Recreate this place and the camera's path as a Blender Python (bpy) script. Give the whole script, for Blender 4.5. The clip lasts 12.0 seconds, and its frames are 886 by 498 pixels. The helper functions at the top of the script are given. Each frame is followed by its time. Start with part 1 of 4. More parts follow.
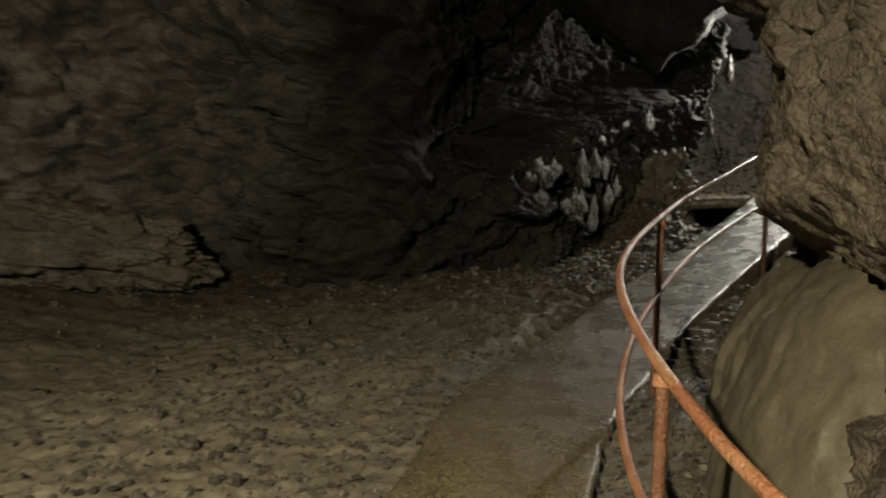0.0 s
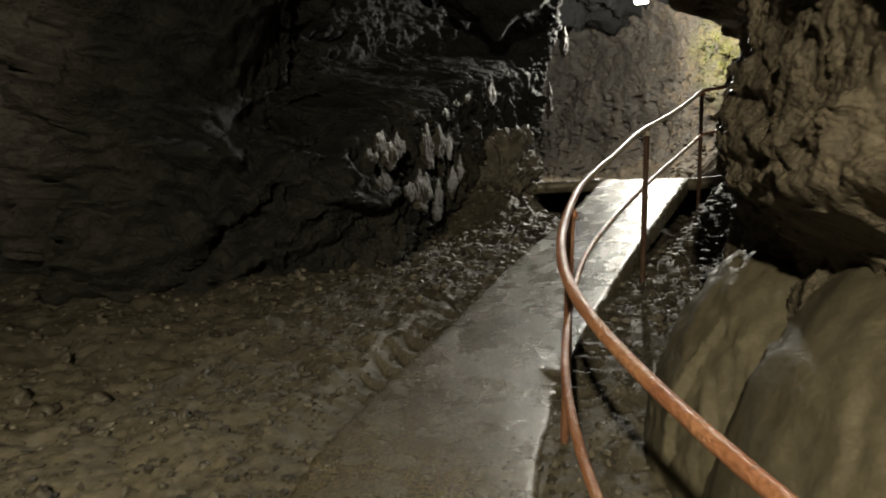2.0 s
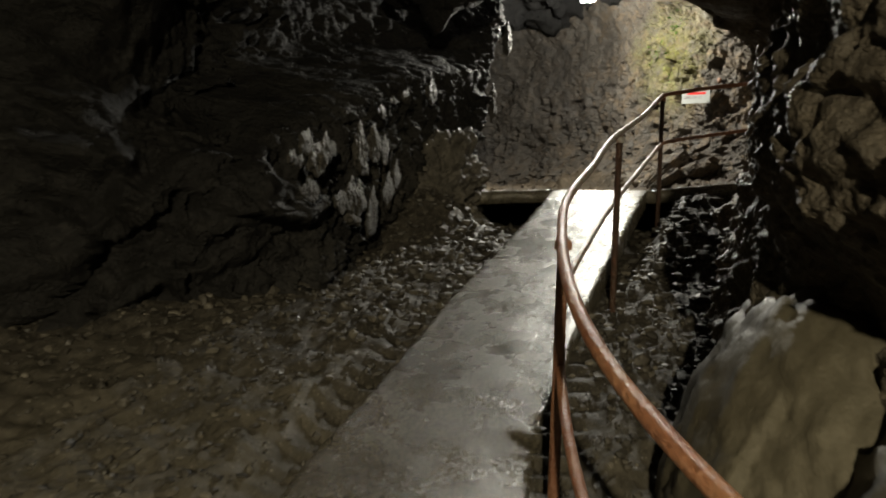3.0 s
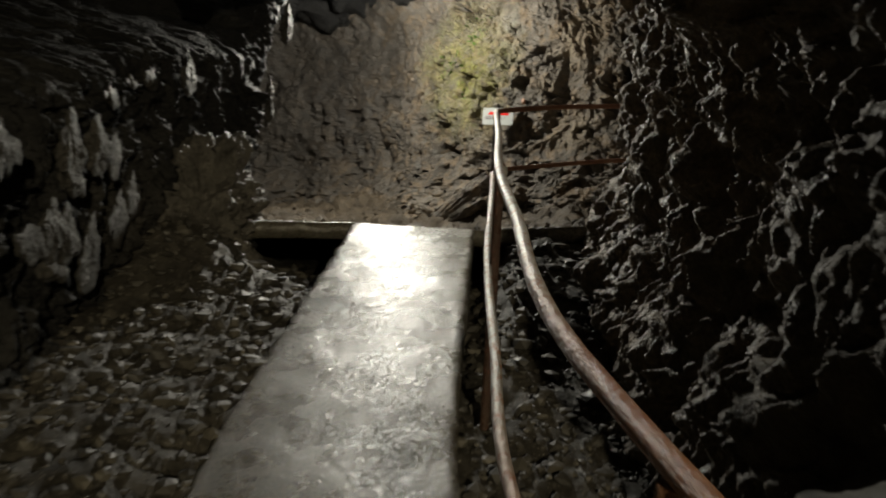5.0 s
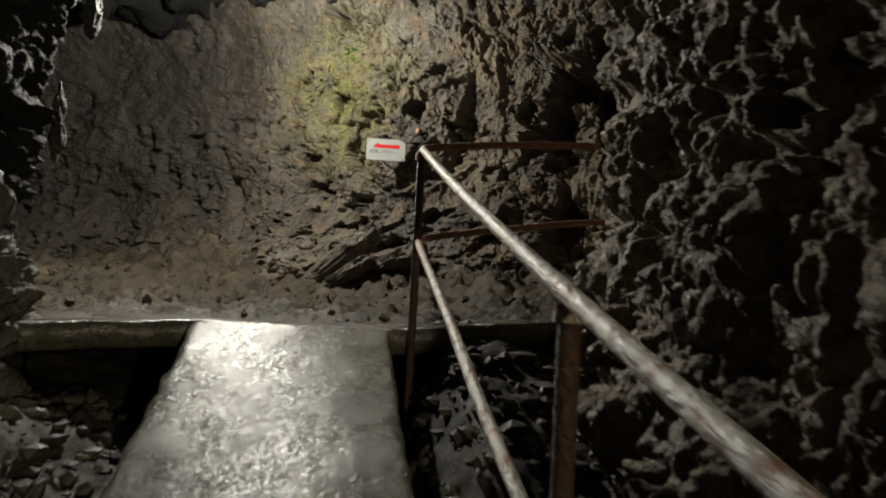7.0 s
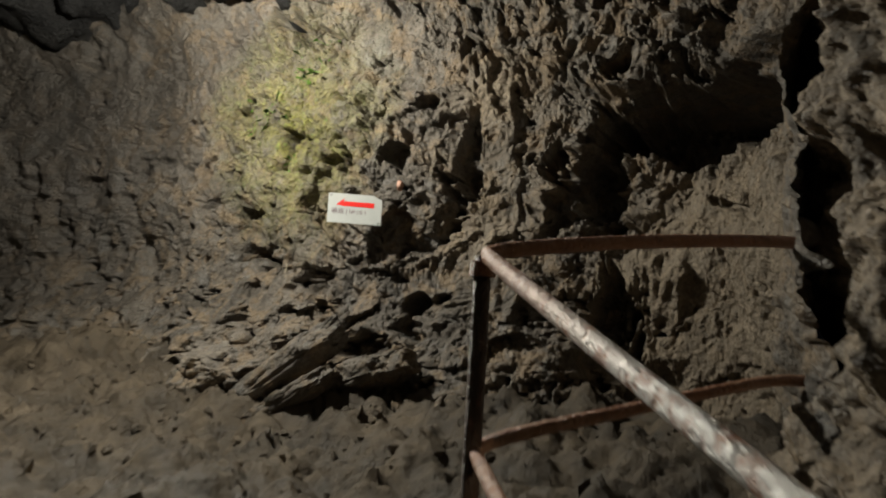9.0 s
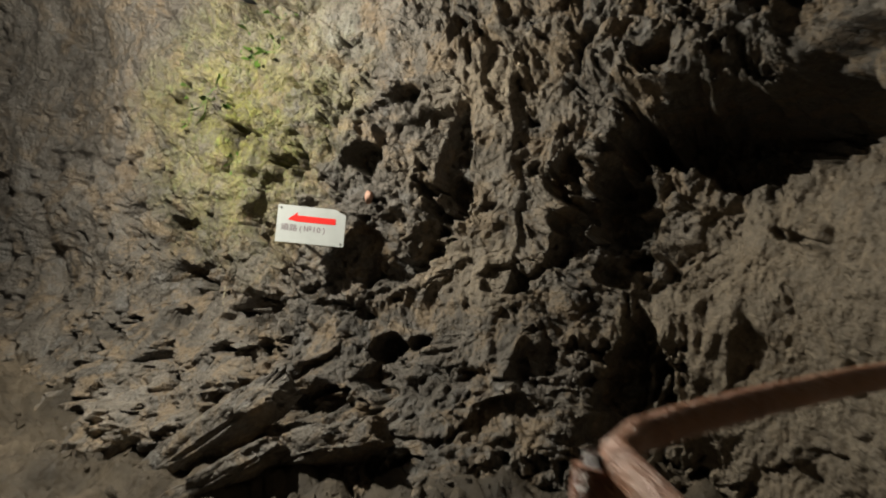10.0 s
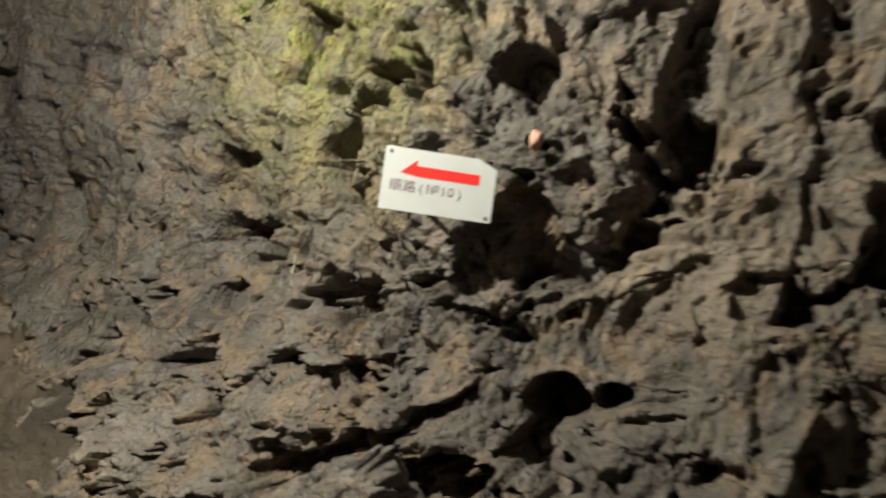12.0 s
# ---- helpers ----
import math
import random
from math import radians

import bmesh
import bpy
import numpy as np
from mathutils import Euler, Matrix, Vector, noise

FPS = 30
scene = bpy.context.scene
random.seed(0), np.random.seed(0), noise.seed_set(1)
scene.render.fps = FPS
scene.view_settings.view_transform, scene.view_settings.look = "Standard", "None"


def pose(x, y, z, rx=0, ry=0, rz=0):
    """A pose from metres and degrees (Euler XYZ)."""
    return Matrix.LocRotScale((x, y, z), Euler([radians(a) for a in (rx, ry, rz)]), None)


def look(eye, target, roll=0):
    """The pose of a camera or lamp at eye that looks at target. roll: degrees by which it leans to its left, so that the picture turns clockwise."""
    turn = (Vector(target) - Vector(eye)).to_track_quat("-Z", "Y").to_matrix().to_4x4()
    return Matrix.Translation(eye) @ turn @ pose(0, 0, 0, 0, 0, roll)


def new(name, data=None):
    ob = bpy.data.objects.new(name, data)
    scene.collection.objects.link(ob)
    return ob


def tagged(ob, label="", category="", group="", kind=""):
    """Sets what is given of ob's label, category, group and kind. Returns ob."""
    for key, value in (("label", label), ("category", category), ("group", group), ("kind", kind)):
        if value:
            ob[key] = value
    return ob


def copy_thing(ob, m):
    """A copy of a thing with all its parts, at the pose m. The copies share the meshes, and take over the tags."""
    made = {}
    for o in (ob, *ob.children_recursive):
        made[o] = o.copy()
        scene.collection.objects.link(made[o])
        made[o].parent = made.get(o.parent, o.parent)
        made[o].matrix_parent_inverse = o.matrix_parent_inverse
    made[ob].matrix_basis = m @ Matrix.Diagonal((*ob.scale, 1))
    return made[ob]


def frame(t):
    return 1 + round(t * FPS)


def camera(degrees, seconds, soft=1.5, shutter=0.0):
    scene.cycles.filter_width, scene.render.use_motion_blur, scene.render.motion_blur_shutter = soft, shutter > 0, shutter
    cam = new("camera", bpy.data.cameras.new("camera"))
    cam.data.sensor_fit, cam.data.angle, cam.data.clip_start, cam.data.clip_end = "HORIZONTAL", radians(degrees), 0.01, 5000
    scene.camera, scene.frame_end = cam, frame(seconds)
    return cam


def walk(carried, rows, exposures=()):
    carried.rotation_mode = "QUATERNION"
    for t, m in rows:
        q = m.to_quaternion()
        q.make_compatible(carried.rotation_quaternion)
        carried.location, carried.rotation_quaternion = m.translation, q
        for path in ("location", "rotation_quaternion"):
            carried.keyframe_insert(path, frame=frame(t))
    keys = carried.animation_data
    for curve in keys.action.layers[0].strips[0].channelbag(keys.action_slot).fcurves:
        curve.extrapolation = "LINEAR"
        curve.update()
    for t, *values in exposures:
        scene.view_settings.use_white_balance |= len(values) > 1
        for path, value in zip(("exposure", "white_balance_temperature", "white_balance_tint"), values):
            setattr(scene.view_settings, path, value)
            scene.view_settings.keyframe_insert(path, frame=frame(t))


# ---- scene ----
cam = camera(61.3, 12.0, soft=1.8, shutter=0.5)
METRES, EYE, TILT, LEAN, TURN = 11.2, 1.44, -1.0, -2.5, 0.0
ROWS = [
    (0.0, 0.0, 0.0, 0.0, -0.0, 0.0, 0.0),
    (0.5, -0.0089, 0.0337, 0.0001, -4.65, -0.21, 0.03),
    (1.0, -0.0159, 0.0621, 0.0043, -7.27, -0.51, 0.79),
    (1.5, -0.0114, 0.0899, 0.0078, -12.1, -0.94, 1.16),
    (2.0, -0.0116, 0.1314, 0.0091, -15.08, -1.4, 1.29),
    (2.5, -0.0057, 0.1729, 0.0126, -17.92, -1.39, 0.98),
    (4.5, 0.0302, 0.3369, 0.0392, -34.47, -0.78, -0.72),
    (5.0, 0.0491, 0.3785, 0.0424, -40.66, -0.35, -1.13),
    (5.5, 0.0721, 0.4196, 0.0503, -44.24, -0.09, -1.19),
    (6.0, 0.0932, 0.4562, 0.0584, -48.43, 0.5, -1.07),
    (6.5, 0.1197, 0.4928, 0.0685, -52.73, 0.91, -0.83),
    (7.0, 0.147, 0.5275, 0.0776, -52.41, 1.82, -0.84),
    (9.0, 0.2648, 0.657, 0.1195, -57.04, 4.78, -1.47),
    (9.5, 0.2984, 0.6843, 0.132, -59.5, 5.05, -1.73),
    (10.0, 0.3328, 0.7142, 0.144, -60.4, 4.36, -2.41),
    (10.5, 0.3622, 0.7441, 0.1516, -61.58, 3.36, -3.23),
    (11.0, 0.3896, 0.7629, 0.1593, -61.88, 1.9, -4.32),
    (11.5, 0.4133, 0.7885, 0.1683, -59.4, 0.05, -5.36),
    (12.0, 0.4355, 0.8219, 0.1704, -55.21, -2.45, -6.01),
]
EXPOSURES = [(0.0, 0.42), (0.5, 0.62), (1.5, 0.75), (2.5, 0.5), (4.5, 0.1), (5.5, 0.0), (7.0, -0.15), (9.0, 0.14), (10.5, 0.3), (11.0, 0.36), (12.0, 0.5)]
walk(cam, [(t, pose(0, 0, EYE, TILT, LEAN, TURN) @ pose(METRES * x, METRES * y, METRES * z, 90 + pitch, roll, yaw)) for t, x, y, z, yaw, pitch, roll in ROWS], EXPOSURES)

# ---- light: two cave lamps, no daylight ----
LAMP_A = Vector((5.29, 11.11, 4.8))
LAMP_B = Vector((-1.7, -1.3, 2.95))
world = bpy.data.worlds.new("cave_dark")
world.use_nodes = True
world.node_tree.nodes["Background"].inputs[0].default_value = (0.02, 0.02, 0.03, 1)
world.node_tree.nodes["Background"].inputs[1].default_value = 0.02
scene.world = world


AIM_A, AIM_B = Vector((2.2, 8.2, 1.8)), Vector((-0.6, 1.7, 0.2))


def lamp_light(name, at, aim, watts, colour, size, cone=0, drop=0.0):
    """A bulb just before a lamp's glass, bare or, with a cone, in a reflector."""
    data = bpy.data.lights.new(name, "SPOT" if cone else "POINT")
    data.energy, data.color, data.shadow_soft_size = watts, colour, size
    if cone:
        data.spot_size, data.spot_blend = radians(cone), 1.0
    ob = new(name, data)
    ob.matrix_world = look(at + 0.06 * (aim - at).normalized() - Vector((0, 0, drop)), aim)
    return ob


lamp_light("lamp_light_upper", LAMP_A, AIM_A, 350, (1.0, 0.96, 0.83), 0.05, 0, 0.12)
lamp_light("lamp_beam_upper", LAMP_A, AIM_A, 170, (1.0, 0.96, 0.83), 0.05, 100)
lamp_light("lamp_light_lower", LAMP_B, AIM_B, 1200, (1.0, 0.86, 0.56), 0.06, 144)


# ---- materials ----
class Nodes:
    """A short way to write node trees."""

    def __init__(self, name):
        self.mat = bpy.data.materials.new(name)
        self.mat.use_nodes = True
        self.tree = self.mat.node_tree
        self.bsdf = self.tree.nodes["Principled BSDF"]
        self.coord = self.tree.nodes.new("ShaderNodeTexCoord")
        self.geo = self.tree.nodes.new("ShaderNodeNewGeometry")
        self.pos = self.geo.outputs["Position"]

    def link(self, a, b):
        self.tree.links.new(a, b)

    def put(self, socket, value):
        if isinstance(value, bpy.types.NodeSocket):
            self.link(value, socket)
        else:
            socket.default_value = value

    def noise(self, scale, detail=6.0, rough=0.6, distort=0.0, vector=None):
        n = self.tree.nodes.new("ShaderNodeTexNoise")
        n.inputs["Scale"].default_value, n.inputs["Detail"].default_value = scale, detail
        n.inputs["Roughness"].default_value, n.inputs["Distortion"].default_value = rough, distort
        self.link(vector or self.pos, n.inputs["Vector"])
        return n.outputs["Fac"]

    def cells(self, scale, feature="F1", vector=None):
        n = self.tree.nodes.new("ShaderNodeTexVoronoi")
        n.feature = feature
        n.inputs["Scale"].default_value = scale
        self.link(vector or self.pos, n.inputs["Vector"])
        return n.outputs["Distance"]

    def warped(self, scale, amount):
        """The place, shaken by noise, to make cells ragged."""
        n = self.tree.nodes.new("ShaderNodeTexNoise")
        n.inputs["Scale"].default_value, n.inputs["Detail"].default_value = scale, 4.0
        self.link(self.pos, n.inputs["Vector"])
        m = self.tree.nodes.new("ShaderNodeVectorMath")
        m.operation = "MULTIPLY_ADD"
        self.link(n.outputs["Color"], m.inputs[0])
        m.inputs[1].default_value = (amount, amount, amount)
        self.link(self.pos, m.inputs[2])
        return m.outputs[0]

    def ramp(self, fac, *stops):
        n = self.tree.nodes.new("ShaderNodeValToRGB")
        while len(n.color_ramp.elements) < len(stops):
            n.color_ramp.elements.new(0.5)
        for e, (p, c) in zip(n.color_ramp.elements, stops):
            e.position, e.color = p, (*c, 1) if len(c) == 3 else c
        self.link(fac, n.inputs["Fac"])
        return n.outputs["Color"]

    def level(self, fac, a, b, lo=0.0, hi=1.0):
        n = self.tree.nodes.new("ShaderNodeMapRange")
        n.clamp = True
        self.put(n.inputs["Value"], fac)
        for key, v in (("From Min", a), ("From Max", b), ("To Min", lo), ("To Max", hi)):
            n.inputs[key].default_value = v
        return n.outputs["Result"]

    def mix(self, fac, a, b):
        n = self.tree.nodes.new("ShaderNodeMix")
        n.data_type = "RGBA"
        self.put(n.inputs[0], fac)
        self.put(n.inputs[6], a if isinstance(a, bpy.types.NodeSocket) else (*a, 1))
        self.put(n.inputs[7], b if isinstance(b, bpy.types.NodeSocket) else (*b, 1))
        return n.outputs[2]

    def calc(self, op, a, b=0.0):
        n = self.tree.nodes.new("ShaderNodeMath")
        n.operation = op
        self.put(n.inputs[0], a)
        self.put(n.inputs[1], b)
        return n.outputs[0]

    def near(self, centre, radius, soft, wobble=0.5):
        """1 inside a ragged patch round centre, 0 outside."""
        d = self.tree.nodes.new("ShaderNodeVectorMath")
        d.operation = "DISTANCE"
        self.link(self.pos, d.inputs[0])
        d.inputs[1].default_value = centre
        ragged = self.calc("ADD", d.outputs["Value"], self.calc("MULTIPLY", self.noise(2.3, 5), wobble))
        return self.level(ragged, radius + soft, radius - soft)

    def bump(self, *layers):
        """Layers of (height, strength, distance), the coarse ones first."""
        last = None
        for height, strength, distance in layers:
            n = self.tree.nodes.new("ShaderNodeBump")
            n.inputs["Strength"].default_value, n.inputs["Distance"].default_value = strength, distance
            self.link(height, n.inputs["Height"])
            if last:
                self.link(last, n.inputs["Normal"])
            last = n.outputs["Normal"]
        self.link(last, self.bsdf.inputs["Normal"])

    def done(self, colour, rough, metal=0.0, spec=0.5, coat=0.0, coat_rough=0.12):
        self.put(self.bsdf.inputs["Base Color"], colour if isinstance(colour, bpy.types.NodeSocket) else (*colour, 1))
        self.put(self.bsdf.inputs["Roughness"], rough)
        self.bsdf.inputs["Metallic"].default_value = metal
        self.bsdf.inputs["Specular IOR Level"].default_value = spec
        self.bsdf.inputs["Coat Weight"].default_value = coat
        self.bsdf.inputs["Coat Roughness"].default_value = coat_rough
        return self.mat


def rock_material(name, dark, mid, light, wet=0.5, extra=None, rugged=1.0, spec=0.5):
    n = Nodes(name)
    big, grain, fine = n.noise(1.1, 8, 0.62, 0.4), n.noise(7.0, 10, 0.68, 0.6), n.noise(48.0, 8, 0.7)
    colour = n.ramp(n.calc("ADD", n.calc("MULTIPLY", big, 0.5), n.calc("MULTIPLY", grain, 0.5)), (0.32, dark), (0.5, mid), (0.66, light))
    if extra:
        colour = extra(n, colour)
    colour = n.mix(n.level(fine, 0.35, 0.7, 0.0, 0.6), colour, dark)
    colour = n.mix(n.level(n.noise(95, 5, 0.7), 0.6, 0.74, 0.0, 0.5), colour, light)
    rough = n.level(n.noise(3.5, 6, 0.6), 0.35, 0.65, 0.62 - 0.42 * wet, 0.92 - 0.35 * wet)
    crumb = n.calc("SUBTRACT", 1.0, n.cells(26, vector=n.warped(12, 0.07)))
    grit = n.calc("SUBTRACT", 1.0, n.cells(64, vector=n.warped(20, 0.025)))
    n.bump((n.noise(13, 10, 0.66, 0.5), 0.8 * rugged, 0.045), (crumb, 0.55 * rugged, 0.03), (grit, 0.6 * rugged, 0.012), (fine, 0.7 * rugged, 0.01), (n.noise(160, 4), 0.6, 0.003))
    return n.done(colour, rough, spec=spec, coat=0.0)


def clay_and_moss(n, colour):
    """A pale clay streak, moss and lichen near the lamp, the passage's shade painted dark."""
    colour = n.mix(n.level(n.noise(4.3, 8, 0.7, 0.8), 0.48, 0.6, 0.0, 0.75), colour, (0.27, 0.195, 0.118))
    colour = n.mix(n.level(n.noise(6.1, 8, 0.72, 0.3), 0.53, 0.63, 0.0, 0.6), colour, (0.2, 0.195, 0.185))
    clay = n.calc("MAXIMUM", n.near((7.0, 9.75, 3.45), 0.78, 0.2, 1.0), n.calc("MAXIMUM", n.near((7.0, 9.77, 3.95), 0.78, 0.2, 1.0), n.near((7.0, 9.8, 4.4), 0.8, 0.2, 1.0)))
    colour = n.mix(n.calc("MULTIPLY", clay, 0.85), colour, n.ramp(n.noise(12, 8, 0.7), (0.3, (0.2, 0.155, 0.105)), (0.65, (0.38, 0.31, 0.22))))
    drift = n.near((7.1, 8.1, 3.0), 1.4, 0.25, 0.9)
    colour = n.mix(n.calc("MULTIPLY", drift, 0.75), colour, n.ramp(n.noise(9, 8, 0.65), (0.3, (0.17, 0.132, 0.09)), (0.65, (0.34, 0.275, 0.195))))
    # darker colour stands in for weak lamplight down the passage
    rear = n.near((6.0, 15.2, 4.6), 2.9, 1.1, 0.9)
    colour = n.mix(n.calc("MULTIPLY", rear, 0.85), colour, n.ramp(n.noise(5, 8, 0.65), (0.35, (0.03, 0.028, 0.027)), (0.65, (0.085, 0.075, 0.066))))
    grey = n.calc("MULTIPLY", n.near((6.7, 10.6, 3.1), 0.55, 0.3, 0.8), n.level(n.noise(6, 7), 0.42, 0.6))
    colour = n.mix(n.calc("MULTIPLY", grey, 0.7), colour, n.ramp(n.noise(30, 6), (0.35, (0.07, 0.072, 0.075)), (0.65, (0.2, 0.2, 0.2))))
    green = n.calc("MULTIPLY", n.near((6.9, 11.5, 4.25), 1.0, 0.5, 0.9), n.level(n.noise(7, 8, 0.72), 0.34, 0.56))
    colour = n.mix(green, colour, n.ramp(n.noise(26, 5), (0.35, (0.14, 0.13, 0.04)), (0.55, (0.28, 0.265, 0.06)), (0.72, (0.15, 0.27, 0.035))))
    pale = n.calc("MULTIPLY", n.near((6.9, 10.75, 4.7), 0.3, 0.2, 0.5), n.level(n.noise(14, 6), 0.4, 0.6))
    return n.mix(pale, colour, (0.36, 0.37, 0.35))


def brown_lit_end(n, colour):
    """Brown rock near the rail's upper end, its colour lifted to stand for lamplight."""
    film = n.near((4.3, 6.7, 2.8), 2.7, 0.8, 0.9)
    return n.mix(n.calc("MULTIPLY", film, n.level(n.noise(4, 8, 0.7), 0.3, 0.6, 0.2, 1.0)), colour, n.ramp(n.noise(11, 8, 0.7), (0.3, (0.13, 0.1, 0.068)), (0.5, (0.31, 0.24, 0.163)), (0.7, (0.44, 0.35, 0.245))))


def lit_reach(n, colour):
    """Lamplight painted as paler grey rock at the cave's far side, shade as black elsewhere."""
    lit_patch = n.near((-4.9, 6.9, 3.0), 3.2, 1.2, 1.0)
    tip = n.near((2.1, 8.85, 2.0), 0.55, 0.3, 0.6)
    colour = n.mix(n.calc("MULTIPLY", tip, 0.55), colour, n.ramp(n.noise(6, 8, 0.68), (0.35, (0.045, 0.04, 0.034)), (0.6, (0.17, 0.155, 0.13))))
    return n.mix(lit_patch, colour, n.ramp(n.noise(2.5, 9, 0.65), (0.3, (0.08, 0.077, 0.076)), (0.5, (0.27, 0.257, 0.25)), (0.7, (0.45, 0.43, 0.42))))


ROCK_BACK = rock_material("rock_brown_clay", (0.034, 0.029, 0.024), (0.136, 0.118, 0.097), (0.29, 0.255, 0.212), 0.5, clay_and_moss, 0.9, 0.4)
ROCK_RIGHT = rock_material("rock_wet_dark", (0.03, 0.026, 0.021), (0.09, 0.077, 0.06), (0.19, 0.161, 0.123), 0.62, brown_lit_end, 0.8, 0.5)
ROCK_PALE = rock_material("rock_pale_grey", (0.035, 0.032, 0.028), (0.12, 0.11, 0.095), (0.26, 0.24, 0.205), 0.5)
# near-black base colour carries the shade of the unlit wall and ceiling
ROCK_LEFT = rock_material("rock_grey_dark", (0.009, 0.009, 0.0095), (0.021, 0.0205, 0.0205), (0.048, 0.046, 0.043), 0.1, lit_reach, 0.9, 0.2)
ROCK_SPUR = rock_material("rock_spur_wet", (0.02, 0.018, 0.016), (0.052, 0.048, 0.042), (0.12, 0.11, 0.096), 0.3)
BOULDER = rock_material("rock_smooth_clay", (0.065, 0.058, 0.041), (0.095, 0.085, 0.061), (0.125, 0.113, 0.083), 0.35, None, 0.16)


def gravel_material():
    n = Nodes("gravel_wet")
    colour = n.ramp(n.noise(5, 10, 0.7), (0.32, (0.02, 0.018, 0.015)), (0.5, (0.048, 0.043, 0.036)), (0.68, (0.1, 0.09, 0.074)))
    colour = n.mix(n.level(n.noise(60, 5), 0.6, 0.72), colour, (0.28, 0.26, 0.22))
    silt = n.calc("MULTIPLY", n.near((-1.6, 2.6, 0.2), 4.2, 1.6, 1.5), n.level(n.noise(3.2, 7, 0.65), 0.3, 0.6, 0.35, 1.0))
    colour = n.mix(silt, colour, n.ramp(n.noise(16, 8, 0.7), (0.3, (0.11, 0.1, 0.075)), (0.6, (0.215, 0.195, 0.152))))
    rough = n.level(n.noise(9, 6), 0.35, 0.65, 0.4, 0.85)
    n.bump((n.noise(14, 8, 0.65), 0.5, 0.03), (n.noise(45, 8, 0.7, 0.6), 0.7, 0.014), (n.noise(140, 5), 0.7, 0.005))
    return n.done(colour, rough, spec=0.25)


def pebble_material():
    n = Nodes("pebble_wet")
    isle = n.geo.outputs["Random Per Island"]
    colour = n.mix(n.level(n.noise(30, 4), 0.3, 0.7, 0.0, 0.4), n.ramp(isle, (0.0, (0.03, 0.028, 0.025)), (0.6, (0.06, 0.054, 0.045)), (0.93, (0.1, 0.09, 0.072)), (1.0, (0.17, 0.155, 0.128))), (0.03, 0.027, 0.02))
    n.bump((n.noise(90, 6), 0.5, 0.004),)
    return n.done(colour, n.level(n.noise(15, 3), 0.3, 0.7, 0.42, 0.8))


def concrete_material():
    n = Nodes("concrete_wet")
    blotch, grain = n.noise(2.2, 8, 0.62, 0.3), n.noise(52, 6, 0.65)
    colour = n.ramp(blotch, (0.3, (0.085, 0.075, 0.053)), (0.5, (0.125, 0.112, 0.082)), (0.7, (0.17, 0.152, 0.115)))
    colour = n.mix(n.level(n.noise(7, 9, 0.7), 0.52, 0.68, 0.0, 0.7), colour, (0.075, 0.062, 0.042))
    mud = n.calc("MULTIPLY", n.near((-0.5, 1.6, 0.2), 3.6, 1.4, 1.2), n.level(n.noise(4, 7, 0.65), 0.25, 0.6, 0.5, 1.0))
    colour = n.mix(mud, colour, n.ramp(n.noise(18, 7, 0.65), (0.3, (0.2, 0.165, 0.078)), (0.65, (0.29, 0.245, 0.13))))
    colour = n.mix(n.level(grain, 0.47, 0.58, 0, 0.7), colour, (0.04, 0.034, 0.024))
    colour = n.mix(n.level(n.noise(58, 6, 0.75), 0.5, 0.6, 0, 0.85), colour, (0.028, 0.024, 0.018))
    rough = n.level(n.noise(5, 7, 0.65), 0.35, 0.65, 0.14, 0.4)
    n.bump((n.noise(6, 6), 0.12, 0.02), (n.noise(44, 8, 0.7), 0.7, 0.012), (n.noise(95, 5, 0.75), 1.0, 0.009), (n.noise(220, 4), 0.7, 0.004))
    film = n.tree.nodes.new("ShaderNodeBump")
    film.inputs["Strength"].default_value, film.inputs["Distance"].default_value = 0.5, 0.009
    n.link(n.noise(48, 4, 0.6), film.inputs["Height"])
    n.link(film.outputs["Normal"], n.bsdf.inputs["Coat Normal"])
    mat = n.done(colour, rough, coat=0.9, coat_rough=0.25)
    wet = n.calc("MULTIPLY", n.calc("MULTIPLY", n.calc("SUBTRACT", 1.0, n.calc("MULTIPLY", mud, 0.65)), n.level(n.noise(3.0, 7, 0.65), 0.36, 0.6, 0.45, 0.95)), n.level(n.noise(52, 4, 0.6), 0.42, 0.56, 0.2, 1.0))
    n.link(wet, n.bsdf.inputs["Coat Weight"])
    return mat


def mud_material():
    n = Nodes("mud_brown")
    colour = n.ramp(n.noise(3, 9, 0.65), (0.3, (0.03, 0.023, 0.015)), (0.5, (0.07, 0.053, 0.034)), (0.7, (0.14, 0.108, 0.072)))
    n.bump((n.noise(8, 9, 0.65), 0.9, 0.06), (n.noise(24, 8, 0.7), 0.8, 0.02), (n.noise(70, 6), 0.7, 0.008))
    return n.done(colour, n.level(n.noise(6, 5), 0.35, 0.65, 0.45, 0.85))


